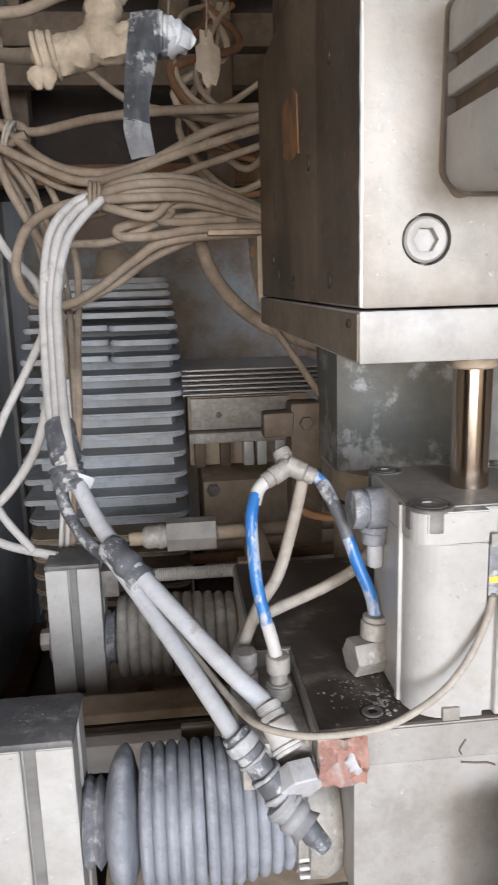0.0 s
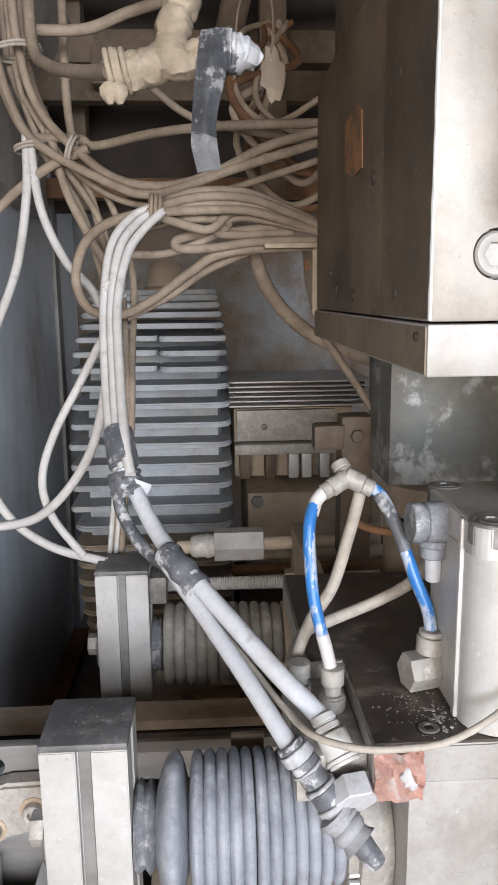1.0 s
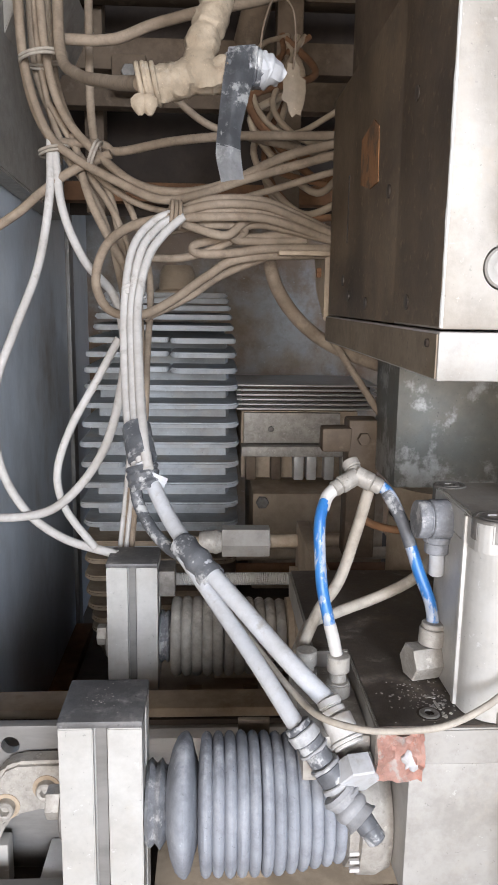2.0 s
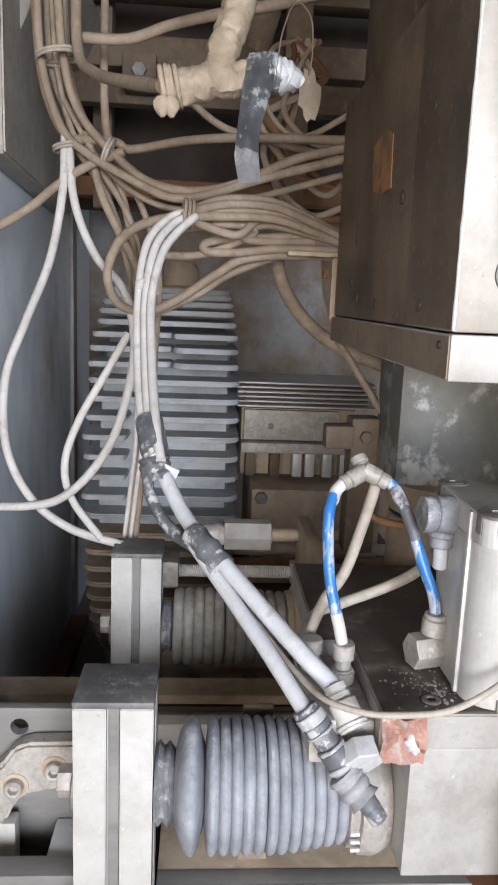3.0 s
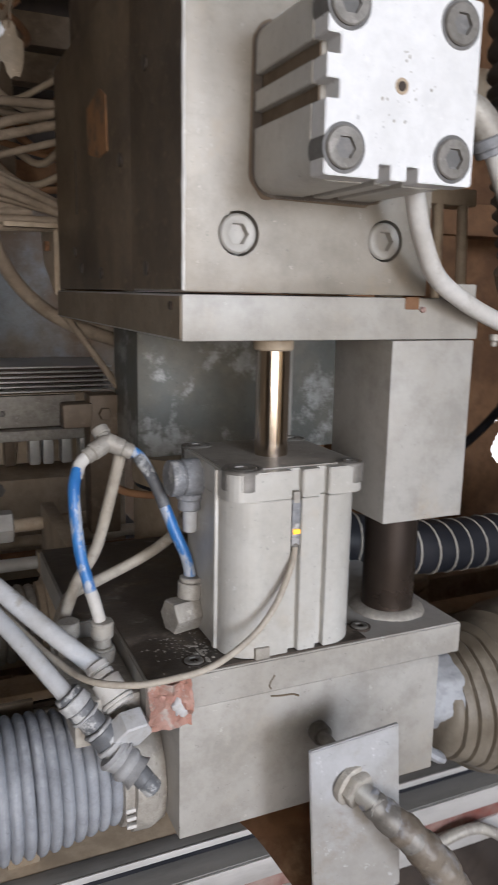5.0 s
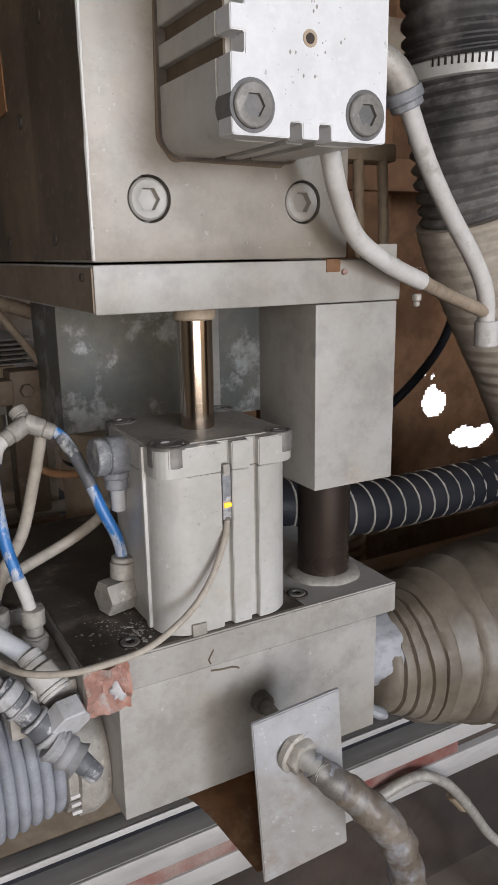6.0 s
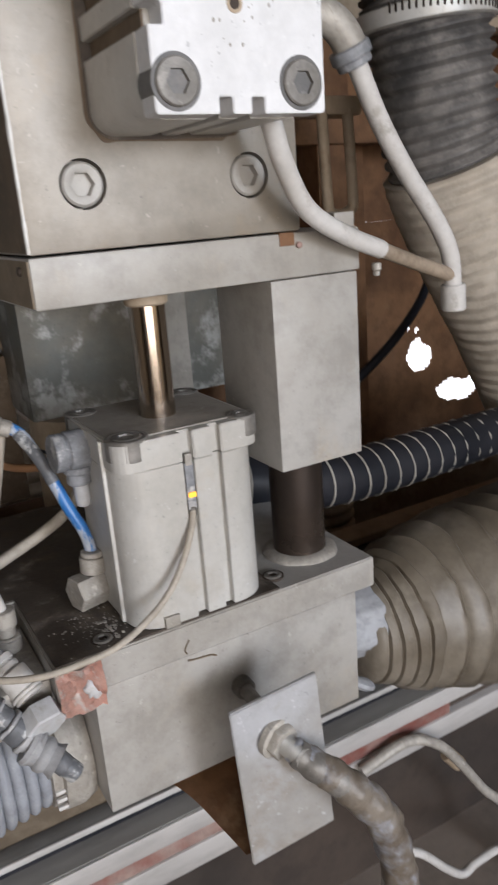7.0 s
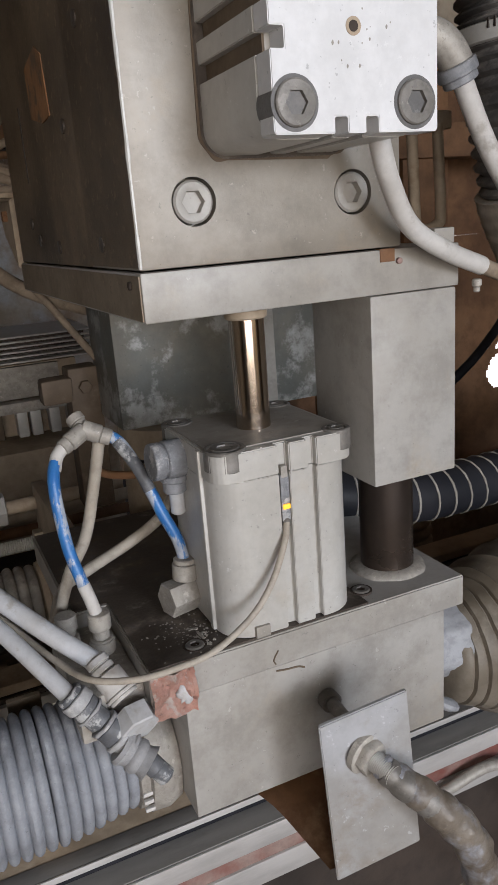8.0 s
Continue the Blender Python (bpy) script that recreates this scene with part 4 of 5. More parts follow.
air = thing("air_hose", "blue plastic air hose loop smeared with white dust", "hose", (-0.01, 0.05, 0.127))
tee = part("tee_piece", stacked((-0.034, 0.071, 0.230), (0.012, 0.004, 0.006), [(0.005, 0.0046), (0.012, 0.0052)]), FITTING, air, "dusty push-in tee")
part("tee_branch", stacked((-0.021, 0.076, 0.238), (0.015, -0.004, -0.007), [(0.011, 0.0054), (0.006, 0.0047)]), FITTING, tee)
part("tee_stub", stacked((-0.019, 0.078, 0.236), (-0.3, 0.5, 0.6), [(0.006, 0.0046), (0.005, 0.0052)]), FITTING, tee)
part("hose", tube([(-0.030, 0.072, 0.2325), (-0.037, 0.070, 0.227), (-0.0425, 0.062, 0.213), (-0.0415, 0.055, 0.181), (-0.038, 0.049, 0.162), (-0.033, 0.046, 0.141)], 0.0034, 14, 10), HOSE_BLUE, air)
part("hose", tube([(-0.011, 0.0745, 0.234), (-0.002, 0.070, 0.228), (0.005, 0.060, 0.212), (0.013, 0.052, 0.187), (0.019, 0.048, 0.171), (0.0213, 0.046, 0.157)], 0.0034, 14, 10), HOSE_BLUE, air)
part("pale_sleeve", tube([(-0.031, 0.0718, 0.232), (-0.0372, 0.0698, 0.2268), (-0.0405, 0.066, 0.2195)], 0.0037, 14, 8), CABLE_PALE, air, "dust-white stretch of hose")
part("pale_sleeve", tube([(-0.0372, 0.0483, 0.1585), (-0.035, 0.047, 0.150), (-0.033, 0.046, 0.141)], 0.0036, 14, 8), CABLE_PALE, air, "dust-white stretch of hose")
part("dark_sleeve", tube([(-0.003, 0.0705, 0.2285), (0.001, 0.065, 0.221), (0.005, 0.060, 0.212), (0.0085, 0.056, 0.201)], 0.0037, 14, 8), TAPE_DARK, air, "dark grimy stretch of hose")
part("fitting", stacked((-0.032, 0.045, 0.1172), (0, 0, 1), [(0.0075, 0.0072), (0.0012, 0.0064), (0.0058, 0.0048), (0.0095, 0.0064)]), FITTING, air, "dusty push-in fitting")
part("fitting", stacked((-0.048, 0.060, 0.1172), (0, 0, 1), [(0.007, 0.0066), (0.004, 0.0046), (0.009, 0.0062)]), FITTING, air)
elbow = part("elbow", hexagon((0.0235, 0.0455, 0.1385), (-1, -0.25, 0), 0.0104, 0.0175, stacked((0.0262, 0.046, 0.1385), (-1, -0.25, 0), [(0.004, 0.0060), (0.002, 0.0060)])), FITTING, air, "dusty metal elbow fitting")
part("collar", stacked((0.0200, 0.0445, 0.1430), (0.05, 0.02, 1), [(0.005, 0.0050), (0.0095, 0.0076), (0.003, 0.0066)]), FITTING, elbow)

feed = thing("supply_hose", "grey dusty supply hose behind the blue loop", "hose", (-0.01, 0.09, 0.127))
part("hose", tube([(-0.010, 0.084, 0.229), (-0.016, 0.090, 0.198), (-0.025, 0.090, 0.168), (-0.038, 0.085, 0.150), (-0.050, 0.075, 0.128)], 0.0036, 12), HOSE_GREY, feed)
part("hose", tube([(0.031, 0.085, 0.184), (0.024, 0.098, 0.166), (0.006, 0.105, 0.152), (-0.025, 0.100, 0.142), (-0.043, 0.090, 0.138), (-0.054, 0.078, 0.118)], 0.0036, 12), HOSE_GREY, feed)
part("hose", tube([(-0.012, 0.10, 0.205), (0.002, 0.115, 0.195), (0.022, 0.12, 0.190), (0.05, 0.125, 0.19)], 0.0026, 10), BROWN, feed)
port = part("port_fitting", stacked((0.0262, 0.044, 0.2205), (-1, -0.05, 0.02), [(0.012, 0.0108), (0.001, 0.0098), (0.0065, 0.0104)]), FITTING_BLUE, feed, "grey plastic port fitting")
part("port_collar", stacked((0.0195, 0.044, 0.2115), (0, 0, -1), [(0.0035, 0.0078), (0.0065, 0.0066)]), FITTING_BLUE, port)
part("port_tail", stacked((0.0205, 0.046, 0.2015), (0.05, 0.1, -1), [(0.014, 0.0042)]), HOSE_WHITE, port)

# ---- cable connectors at the front corner ----
def coil(origin, axis, radius, r, turns):
    """A few turns of thin cord round a bundle."""
    m, o = frame_of(axis), Vector(origin)
    n = 18 * turns
    pts = [o + m @ Vector((radius * math.cos(2 * math.pi * k / 18) * (1 + 0.06 * math.sin(k)), radius * math.sin(2 * math.pi * k / 18), (k / 18 - turns / 2) * r * 2.1)) for k in range(n + 1)]
    return tube(pts, r, 8, straight=True)


trunk = thing("cable_bundle", "taped bundle of white cables ending in two connectors", "cable bundle", (-0.06, 0.0, 0.08))
hoses = [
    ([(-0.133, 0.300, 0.406), (-0.151, 0.300, 0.399), (-0.167, 0.280, 0.376), (-0.171, 0.250, 0.331), (-0.167, 0.210, 0.281), (-0.160, 0.170, 0.245), (-0.153, 0.150, 0.222)], 0.0035),
    ([(-0.129, 0.300, 0.404), (-0.146, 0.290, 0.394), (-0.160, 0.270, 0.372), (-0.165, 0.245, 0.331), (-0.161, 0.205, 0.282), (-0.155, 0.165, 0.246), (-0.149, 0.145, 0.224)], 0.0035),
    ([(-0.128, 0.290, 0.401), (-0.143, 0.280, 0.386), (-0.154, 0.265, 0.367), (-0.160, 0.240, 0.331), (-0.156, 0.200, 0.283), (-0.150, 0.160, 0.247), (-0.145, 0.140, 0.226)], 0.0035),
]
for pts, r in hoses:
    part("cable", tube(pts, r, 12), CABLE_PALE, trunk)
part("hose", tube([(-0.150, 0.147, 0.230), (-0.144, 0.145, 0.217), (-0.128, 0.120, 0.194), (-0.109, 0.090, 0.180), (-0.084, 0.060, 0.161), (-0.062, 0.035, 0.144), (-0.041, 0.017, 0.128)], 0.0052, 14), HOSE_WHITE, trunk)
part("hose", tube([(-0.125, 0.105, 0.185), (-0.109, 0.085, 0.169), (-0.090, 0.055, 0.152), (-0.076, 0.030, 0.140), (-0.058, 0.002, 0.121)], 0.0046, 14), HOSE_WHITE, trunk)
part("marbled_strip", tube([(-0.154, 0.150, 0.219), (-0.153, 0.148, 0.202), (-0.143, 0.135, 0.187), (-0.131, 0.120, 0.179), (-0.117, 0.100, 0.177), (-0.104, 0.080, 0.170)], 0.0042, 10), TAPE_DARK, trunk, "frayed black and white tape strip")
part("tape_wrap", tube([(-0.1555, 0.172, 0.2475), (-0.1525, 0.160, 0.238), (-0.150, 0.152, 0.230)], 0.0100, 16, 4, radius=lambda u: 1 + 0.06 * math.sin(25 * u)), TAPE_DARK, trunk, "dark insulating tape")
part("tape_wrap", tube([(-0.1505, 0.150, 0.226), (-0.149, 0.148, 0.219), (-0.147, 0.146, 0.211)], 0.0108, 16, 4, radius=lambda u: 1 + 0.07 * math.sin(19 * u)), TAPE_DARK, trunk, "dark insulating tape")
part("tape_wrap", tube([(-0.122, 0.106, 0.186), (-0.112, 0.093, 0.180), (-0.103, 0.083, 0.172)], 0.0082, 14, 4, radius=lambda u: 1 + 0.1 * math.sin(15 * u)), TAPE_DARK, trunk, "dark insulating tape")
part("tape_flag", box(-0.146, -0.134, 0.142, 0.1432, 0.210, 0.222, 0.0004, turn=pose(0, 0, 0, 10, 25, 12).to_3x3().to_4x4()), HOSE_WHITE, trunk, "white tape flag")
part("tie_wrap", tube([(-0.166, 0.262, 0.345), (-0.165, 0.258, 0.337)], 0.0088, 12, 4), CABLE_PALE, trunk)
part("string_tie", coil((-0.134, 0.299, 0.404), (1, 0.1, -0.15), 0.0105, 0.0016, 3), CABLE, trunk, "string wound round the cables")
part("string_tie", coil((-0.165, 0.260, 0.341), (0.1, -0.4, -1), 0.0082, 0.0013, 3), CABLE_PALE, trunk)
c0, c1 = (-0.060, 0.004, 0.1245), (-0.020, -0.016, 0.072)
ax = (Vector(c1) - Vector(c0)).normalized()
plug = part("plug", rod(c0, c1, 0.0052, 18), TAPE_DARK, trunk, "black cable connector smeared white")
at = Vector(c0)
for k, (length, r, dark) in enumerate(((0.0035, 0.0084, True), (0.0062, 0.0094, False), (0.0045, 0.0088, True), (0.0016, 0.0096, False), (0.0078, 0.0074, True), (0.0022, 0.0096, False), (0.0080, 0.0088, True), (0.0030, 0.0100, False), (0.0042, 0.0082, False), (0.0022, 0.0092, False), (0.0120, 0.0074, False), (0.0065, 0.0064, True))):
    part("collar" if not dark else "core", lumpy(stacked(at, ax, [(length, 0.86 * r)], 18), 0.0006, 260), TAPE_DARK if dark else TAPE_WORN, plug, "" if dark else "cloudy plastic collar")
    at = at + ax * length
part("tape_end", tube([(-0.040, -0.008, 0.094), (-0.034, -0.011, 0.088), (-0.028, -0.015, 0.083)], 0.0086, 12, 4, radius=lambda u: 1 + 0.12 * math.sin(14 * u)), TAPE_WORN, plug, "crumpled clear tape")
part("gland", stacked((-0.042, 0.018, 0.130), (0.011, -0.018, -0.020), [(0.004, 0.0064), (0.001, 0.0056), (0.0035, 0.0064), (0.001, 0.0056), (0.012, 0.0080), (0.002, 0.0088), (0.002, 0.0080)]), CABLE_PALE, trunk, "pale cable gland")
part("gland_nut", hexagon((-0.0312, -0.002, 0.1065), (0.15, -0.75, -0.45), 0.0112, 0.011), HOSE_WHITE, trunk, "white hexagonal gland nut")

# ---- loose cables ----
def cable(label, points, r=0.0034, mat=None):
    ob = part("cable", tube(points, r, 10), mat or CABLE)
    return tagged(ob, label, "cable", "loose cables")


run = "beige dust-coated cable in the tangled loom"
cable(run, [(0.02, 0.345, 0.382), (-0.050, 0.340, 0.381), (-0.090, 0.340, 0.376), (-0.117, 0.340, 0.376), (-0.119, 0.340, 0.383), (-0.095, 0.345, 0.389), (-0.059, 0.345, 0.391), (0.0, 0.350, 0.399)], 0.004)
cable(run, [(0.02, 0.345, 0.385), (-0.035, 0.340, 0.397), (-0.066, 0.335, 0.401), (-0.085, 0.335, 0.393), (-0.077, 0.340, 0.387), (-0.02, 0.348, 0.389)], 0.0038)
cable("beige cable looping round the bundle", [(0.02, 0.350, 0.378), (-0.074, 0.345, 0.373), (-0.109, 0.350, 0.356), (-0.139, 0.350, 0.335), (-0.168, 0.350, 0.321), (-0.196, 0.350, 0.325), (-0.208, 0.350, 0.349), (-0.198, 0.340, 0.379), (-0.174, 0.320, 0.395), (-0.137, 0.300, 0.403)], 0.0042)
cable(run, [(-0.04, 0.352, 0.380), (-0.093, 0.362, 0.359), (-0.127, 0.362, 0.337), (-0.166, 0.362, 0.318)], 0.0038)
for dz, dy in ((0.0, 0.0), (-0.005, 0.004), (-0.010, 0.0), (0.005, 0.006)):
    cable("beige cable fanning out from the knot", [(-0.135, 0.300 + dy, 0.405 + dz * 0.4), (-0.102, 0.310 + dy, 0.414 + dz), (-0.062, 0.322 + dy, 0.415 + dz), (-0.031, 0.335 + dy, 0.407 + dz * 0.8), (0.01, 0.347 + dy, 0.392 + dz * 0.5)], 0.0038)
cable(run, [(-0.135, 0.300, 0.400), (-0.116, 0.310, 0.394), (-0.091, 0.320, 0.390), (-0.071, 0.332, 0.404), (-0.030, 0.340, 0.401), (0.01, 0.35, 0.39)], 0.0038)
cable(run, [(-0.160, 0.340, 0.371), (-0.130, 0.345, 0.372), (-0.100, 0.345, 0.381), (-0.075, 0.335, 0.396), (-0.106, 0.325, 0.399), (-0.145, 0.320, 0.392)], 0.0036)
long_run = "long dusty cable hanging from the upper frame"
cable(long_run, [(-0.284, 0.420, 0.640), (-0.280, 0.420, 0.551), (-0.262, 0.420, 0.492), (-0.236, 0.410, 0.467), (-0.194, 0.400, 0.444), (-0.153, 0.390, 0.427), (-0.116, 0.380, 0.431), (-0.070, 0.365, 0.444), (0.01, 0.345, 0.464)], 0.0042)
cable(long_run, [(-0.266, 0.420, 0.640), (-0.259, 0.420, 0.553), (-0.243, 0.420, 0.503), (-0.206, 0.410, 0.464), (-0.173, 0.400, 0.441), (-0.132, 0.390, 0.434), (-0.090, 0.375, 0.441), (-0.041, 0.355, 0.461), (0.01, 0.345, 0.473)], 0.0042)
cable(long_run, [(-0.250, 0.430, 0.483), (-0.210, 0.420, 0.480), (-0.194, 0.420, 0.474), (-0.139, 0.410, 0.483), (-0.076, 0.385, 0.484), (0.02, 0.350, 0.479)], 0.0042)
cable("dusty cable running into the taped joint", [(-0.243, 0.400, 0.640), (-0.239, 0.380, 0.551), (-0.217, 0.330, 0.518), (-0.183, 0.260, 0.494), (-0.150, 0.172, 0.470)], 0.0050)
cable("pale cable sagging beside the side wall", [(-0.258, 0.420, 0.485), (-0.259, 0.410, 0.429), (-0.270, 0.400, 0.364), (-0.290, 0.380, 0.304), (-0.307, 0.370, 0.251), (-0.305, 0.360, 0.187), (-0.281, 0.350, 0.140), (-0.242, 0.340, 0.113), (-0.190, 0.320, 0.104)], 0.0042, CABLE_PALE)
cable("pale cable looping in front of the motor", [(-0.255, 0.420, 0.480), (-0.247, 0.410, 0.419), (-0.226, 0.400, 0.371), (-0.196, 0.370, 0.340), (-0.184, 0.350, 0.305), (-0.183, 0.330, 0.265), (-0.201, 0.330, 0.201), (-0.237, 0.330, 0.153), (-0.279, 0.340, 0.134), (-0.36, 0.355, 0.130)], 0.0042, CABLE_PALE)
cable(long_run, [(-0.200, 0.410, 0.470), (-0.237, 0.415, 0.455), (-0.268, 0.415, 0.434), (-0.298, 0.415, 0.410), (-0.38, 0.415, 0.36)], 0.0045)
cable(long_run, [(-0.239, 0.430, 0.490), (-0.224, 0.420, 0.434), (-0.206, 0.410, 0.397), (-0.185, 0.400, 0.357), (-0.176, 0.360, 0.310), (-0.172, 0.33, 0.26)], 0.0042)
cable(long_run, [(-0.225, 0.460, 0.650), (-0.224, 0.450, 0.517), (-0.213, 0.440, 0.462), (-0.197, 0.430, 0.405), (-0.185, 0.400, 0.341), (-0.18, 0.38, 0.29)], 0.0042)
cable("pale cable drooping over the rear post", [(-0.188, 0.350, 0.300), (-0.209, 0.350, 0.262), (-0.233, 0.340, 0.217), (-0.246, 0.340, 0.176), (-0.239, 0.340, 0.141), (-0.210, 0.325, 0.108)], 0.0038, CABLE_PALE)
for dx in (0.0, 0.006):
    cable("thin pale wire hanging behind the post", [(-0.181 + dx, 0.360, 0.300), (-0.181 + dx, 0.360, 0.207), (-0.186 + dx, 0.360, 0.151), (-0.191 + dx, 0.350, 0.100)], 0.0022, CABLE_PALE)
cable("pale cable along the upper frame", [(-0.245, 0.400, 0.566), (-0.196, 0.400, 0.567), (-0.157, 0.400, 0.581), (-0.106, 0.380, 0.588), (-0.067, 0.360, 0.589), (-0.020, 0.340, 0.596)], 0.0050)
cable(run, [(-0.150, 0.420, 0.532), (-0.113, 0.420, 0.503), (-0.079, 0.420, 0.492), (-0.031, 0.400, 0.479), (0.02, 0.370, 0.462)], 0.0036)
cable(long_run, [(-0.280, 0.450, 0.640), (-0.276, 0.450, 0.555), (-0.260, 0.450, 0.504), (-0.256, 0.440, 0.465)], 0.0042)
for dx, dy, dz in ((0.009, 0.012, -0.006), (-0.009, 0.016, 0.005), (0.020, 0.02, 0.008)):
    cable(long_run, [(-0.284 + dx, 0.430 + dy, 0.640), (-0.278 + dx, 0.430 + dy, 0.551), (-0.263 + dx, 0.430 + dy, 0.496 + dz), (-0.236 + dx, 0.420 + dy, 0.463 + dz), (-0.205 + dx, 0.415 + dy, 0.415 + dz), (-0.186 + dx, 0.405 + dy, 0.350 + dz), (-0.176 + 0.5 * dx, 0.385, 0.28), (-0.176 + 0.4 * dx, 0.37, 0.215), (-0.182 + 0.3 * dx, 0.362, 0.150), (-0.187 + 0.3 * dx, 0.355, 0.098)], 0.0034)
cable("thin dusty cable sagging across the loom", [(-0.262, 0.440, 0.520), (-0.225, 0.430, 0.462), (-0.180, 0.420, 0.428), (-0.130, 0.405, 0.418), (-0.075, 0.390, 0.430), (0.01, 0.36, 0.452)], 0.0032)
random.seed(11)
for k in range(9):
    a, b = random.uniform(-0.02, 0.02), random.uniform(-0.02, 0.02)
    cable("brown dusty wire behind the press head", [(0.02, 0.39 + a, 0.40 + 0.014 * k), (-0.02 + b, 0.42, 0.41 + 0.012 * k + a), (-0.05 + a, 0.45, 0.46 + 0.01 * k + b), (-0.035 + 2 * b, 0.50, 0.53 + 0.008 * k), (-0.01 + a, 0.54, 0.62)], 0.0028 + 0.0012 * random.random(), BROWN if k % 2 else BEIGE)
cable("grey hose curving under the press head", [(-0.052, 0.400, 0.385), (-0.040, 0.400, 0.347), (-0.016, 0.400, 0.315), (0.016, 0.380, 0.292), (0.067, 0.340, 0.273)], 0.0068)
cable("grey wire dropping to the bracket", [(0.010, 0.365, 0.300), (0.029, 0.350, 0.270), (0.043, 0.330, 0.246), (0.055, 0.310, 0.226)], 0.0034)

for o_, a_, R_ in (((-0.256, 0.425, 0.474), (0.15, 0, -1), 0.014), ((-0.262, 0.42, 0.555), (0.1, 0, -1), 0.022), ((-0.215, 0.41, 0.470), (1, 0, -0.5), 0.012)):
    tagged(part("cable_tie", coil(o_, a_, R_, 0.0015, 2), HOSE_GREY), "pale cable tie wound round hanging cables", "cable tie", "cable ties")

# ---- taped joint ----
joint = thing("taped_joint", "pipe tee wrapped in cream tape with a hanging dark strip", "taped joint", (-0.10, 0.17, 0.46))
ripple = lambda u: 1 + 0.05 * math.sin(31 * u) + 0.04 * math.sin(67 * u)

part("wrapped_pipe", lumpy(tube([(-0.150, 0.165, 0.468), (-0.138, 0.165, 0.468), (-0.120, 0.165, 0.472), (-0.101, 0.166, 0.475), (-0.088, 0.168, 0.477)], 0.0112, 24, 10, radius=ripple), 0.0022, 150), TAPE_CREAM, joint)
part("wrapped_branch", lumpy(tube([(-0.113, 0.166, 0.474), (-0.1105, 0.170, 0.495), (-0.105, 0.175, 0.512), (-0.098, 0.181, 0.540), (-0.09, 0.19, 0.60)], 0.0106, 24, 12, radius=ripple), 0.0022, 140), TAPE_CREAM, joint)
part("dark_wrap", lumpy(tube([(-0.093, 0.167, 0.476), (-0.083, 0.168, 0.480), (-0.074, 0.170, 0.480)], 0.0125, 24, 6, radius=ripple), 0.0020, 150), TAPE_DARK, joint, "dark grey tape")
part("white_tip", lumpy(tube([(-0.076, 0.169, 0.480), (-0.067, 0.171, 0.479), (-0.058, 0.172, 0.477)], 0.0105, 12, 8, radius=lambda u: (1 - 0.7 * u ** 3) * (1 + 0.04 * math.sin(20 * u))), 0.0030, 190), HOSE_WHITE, joint, "white torn tape end")
def ribbon(rows, thick):
    """A soft strip between pairs of edge points, with a slight fold down its middle."""
    bm = bmesh.new()
    left, right = smooth_path([r[0] for r in rows], 6), smooth_path([r[1] for r in rows], 6)
    g = [[bm.verts.new(a.lerp(b, k / 6) + Vector((0, 0.0016 * math.cos(k * 1.05) + 0.0008 * noise.noise(a * 90 + Vector((k, 0, 0))), 0))) for k in range(7)] for a, b in zip(left, right)]
    for a, b in zip(g, g[1:]):
        for k in range(6):
            bm.faces.new((a[k], a[k + 1], b[k + 1], b[k]))
    bmesh.ops.solidify(bm, geom=bm.faces[:], thickness=thick)
    return bm


part("hanging_strip", ribbon([((-0.0945, 0.156, 0.489), (-0.076, 0.156, 0.490)), ((-0.0975, 0.153, 0.472), (-0.080, 0.153, 0.466)), ((-0.1005, 0.152, 0.446), (-0.0860, 0.152, 0.441)), ((-0.1018, 0.151, 0.431), (-0.0865, 0.151, 0.427))], 0.0012), TAPE_DARK, joint, "hanging strip of dark tape")
part("strip_end", ribbon([((-0.1016, 0.151, 0.432), (-0.0865, 0.151, 0.428)), ((-0.1018, 0.151, 0.424), (-0.0858, 0.151, 0.422)), ((-0.0985, 0.151, 0.4085), (-0.0842, 0.151, 0.4105))], 0.0013), TAPE_WORN, joint, "dust-white end of the strip")
for k in range(2):
    x = -0.1475 + 0.0058 * k
    part("tie_loop", coil((x, 0.165, 0.468), (1, 0, 0.15), 0.0122, 0.0017, 2), TAPE_CREAM, joint, "cream tie wound round the joint")
    part("tie_knot", lathe((x - 0.002, 0.153, 0.459), (0.1, -0.1, -1), [(0, 0.0022), (0.003, 0.0044), (0.007, 0.0048), (0.010, 0.0030), (0.0125, 0.0012)], 14, wobble=0.5), TAPE_CREAM, joint)

# ---- upper frame behind ----
frame_up = thing("upper_frame", "dusty beige cross beams of the upper frame, coloured dark for shade", "machine frame", (-0.05, 0.8, 0.44))
part("beam", box(-0.343, 0.45, 0.78, 0.82, 0.648, 0.690, 0.002), FRAME, frame_up)
part("beam", box(-0.343, 0.45, 0.74, 0.77, 0.590, 0.628, 0.002), FRAME, frame_up)
part("beam", box(-0.343, 0.45, 0.84, 0.88, 0.480, 0.508, 0.002), BROWN, frame_up)
part("beam", box(-0.343, 0.45, 0.76, 0.80, 0.735, 0.765, 0.002), FRAME, frame_up)
part("back_sheet", box(-0.343, 0.45, 0.95, 0.956, 0.47, 0.90, 0.001), DARK, frame_up, "dark brown sheet behind the beams")
part("upright", box(-0.02, 0.015, 0.72, 0.76, 0.46, 0.90, 0.002), FRAME, frame_up)
part("upright", box(-0.29, -0.262, 0.82, 0.86, 0.46, 0.90, 0.002), FRAME, frame_up)
part("clip", box(-0.235, -0.19, 0.70, 0.735, 0.60, 0.645, 0.004), FRAME, frame_up)
part("bolt", hexagon((-0.212, 0.70, 0.622), (0, -1, 0), 0.010, 0.008), BOLT, frame_up)
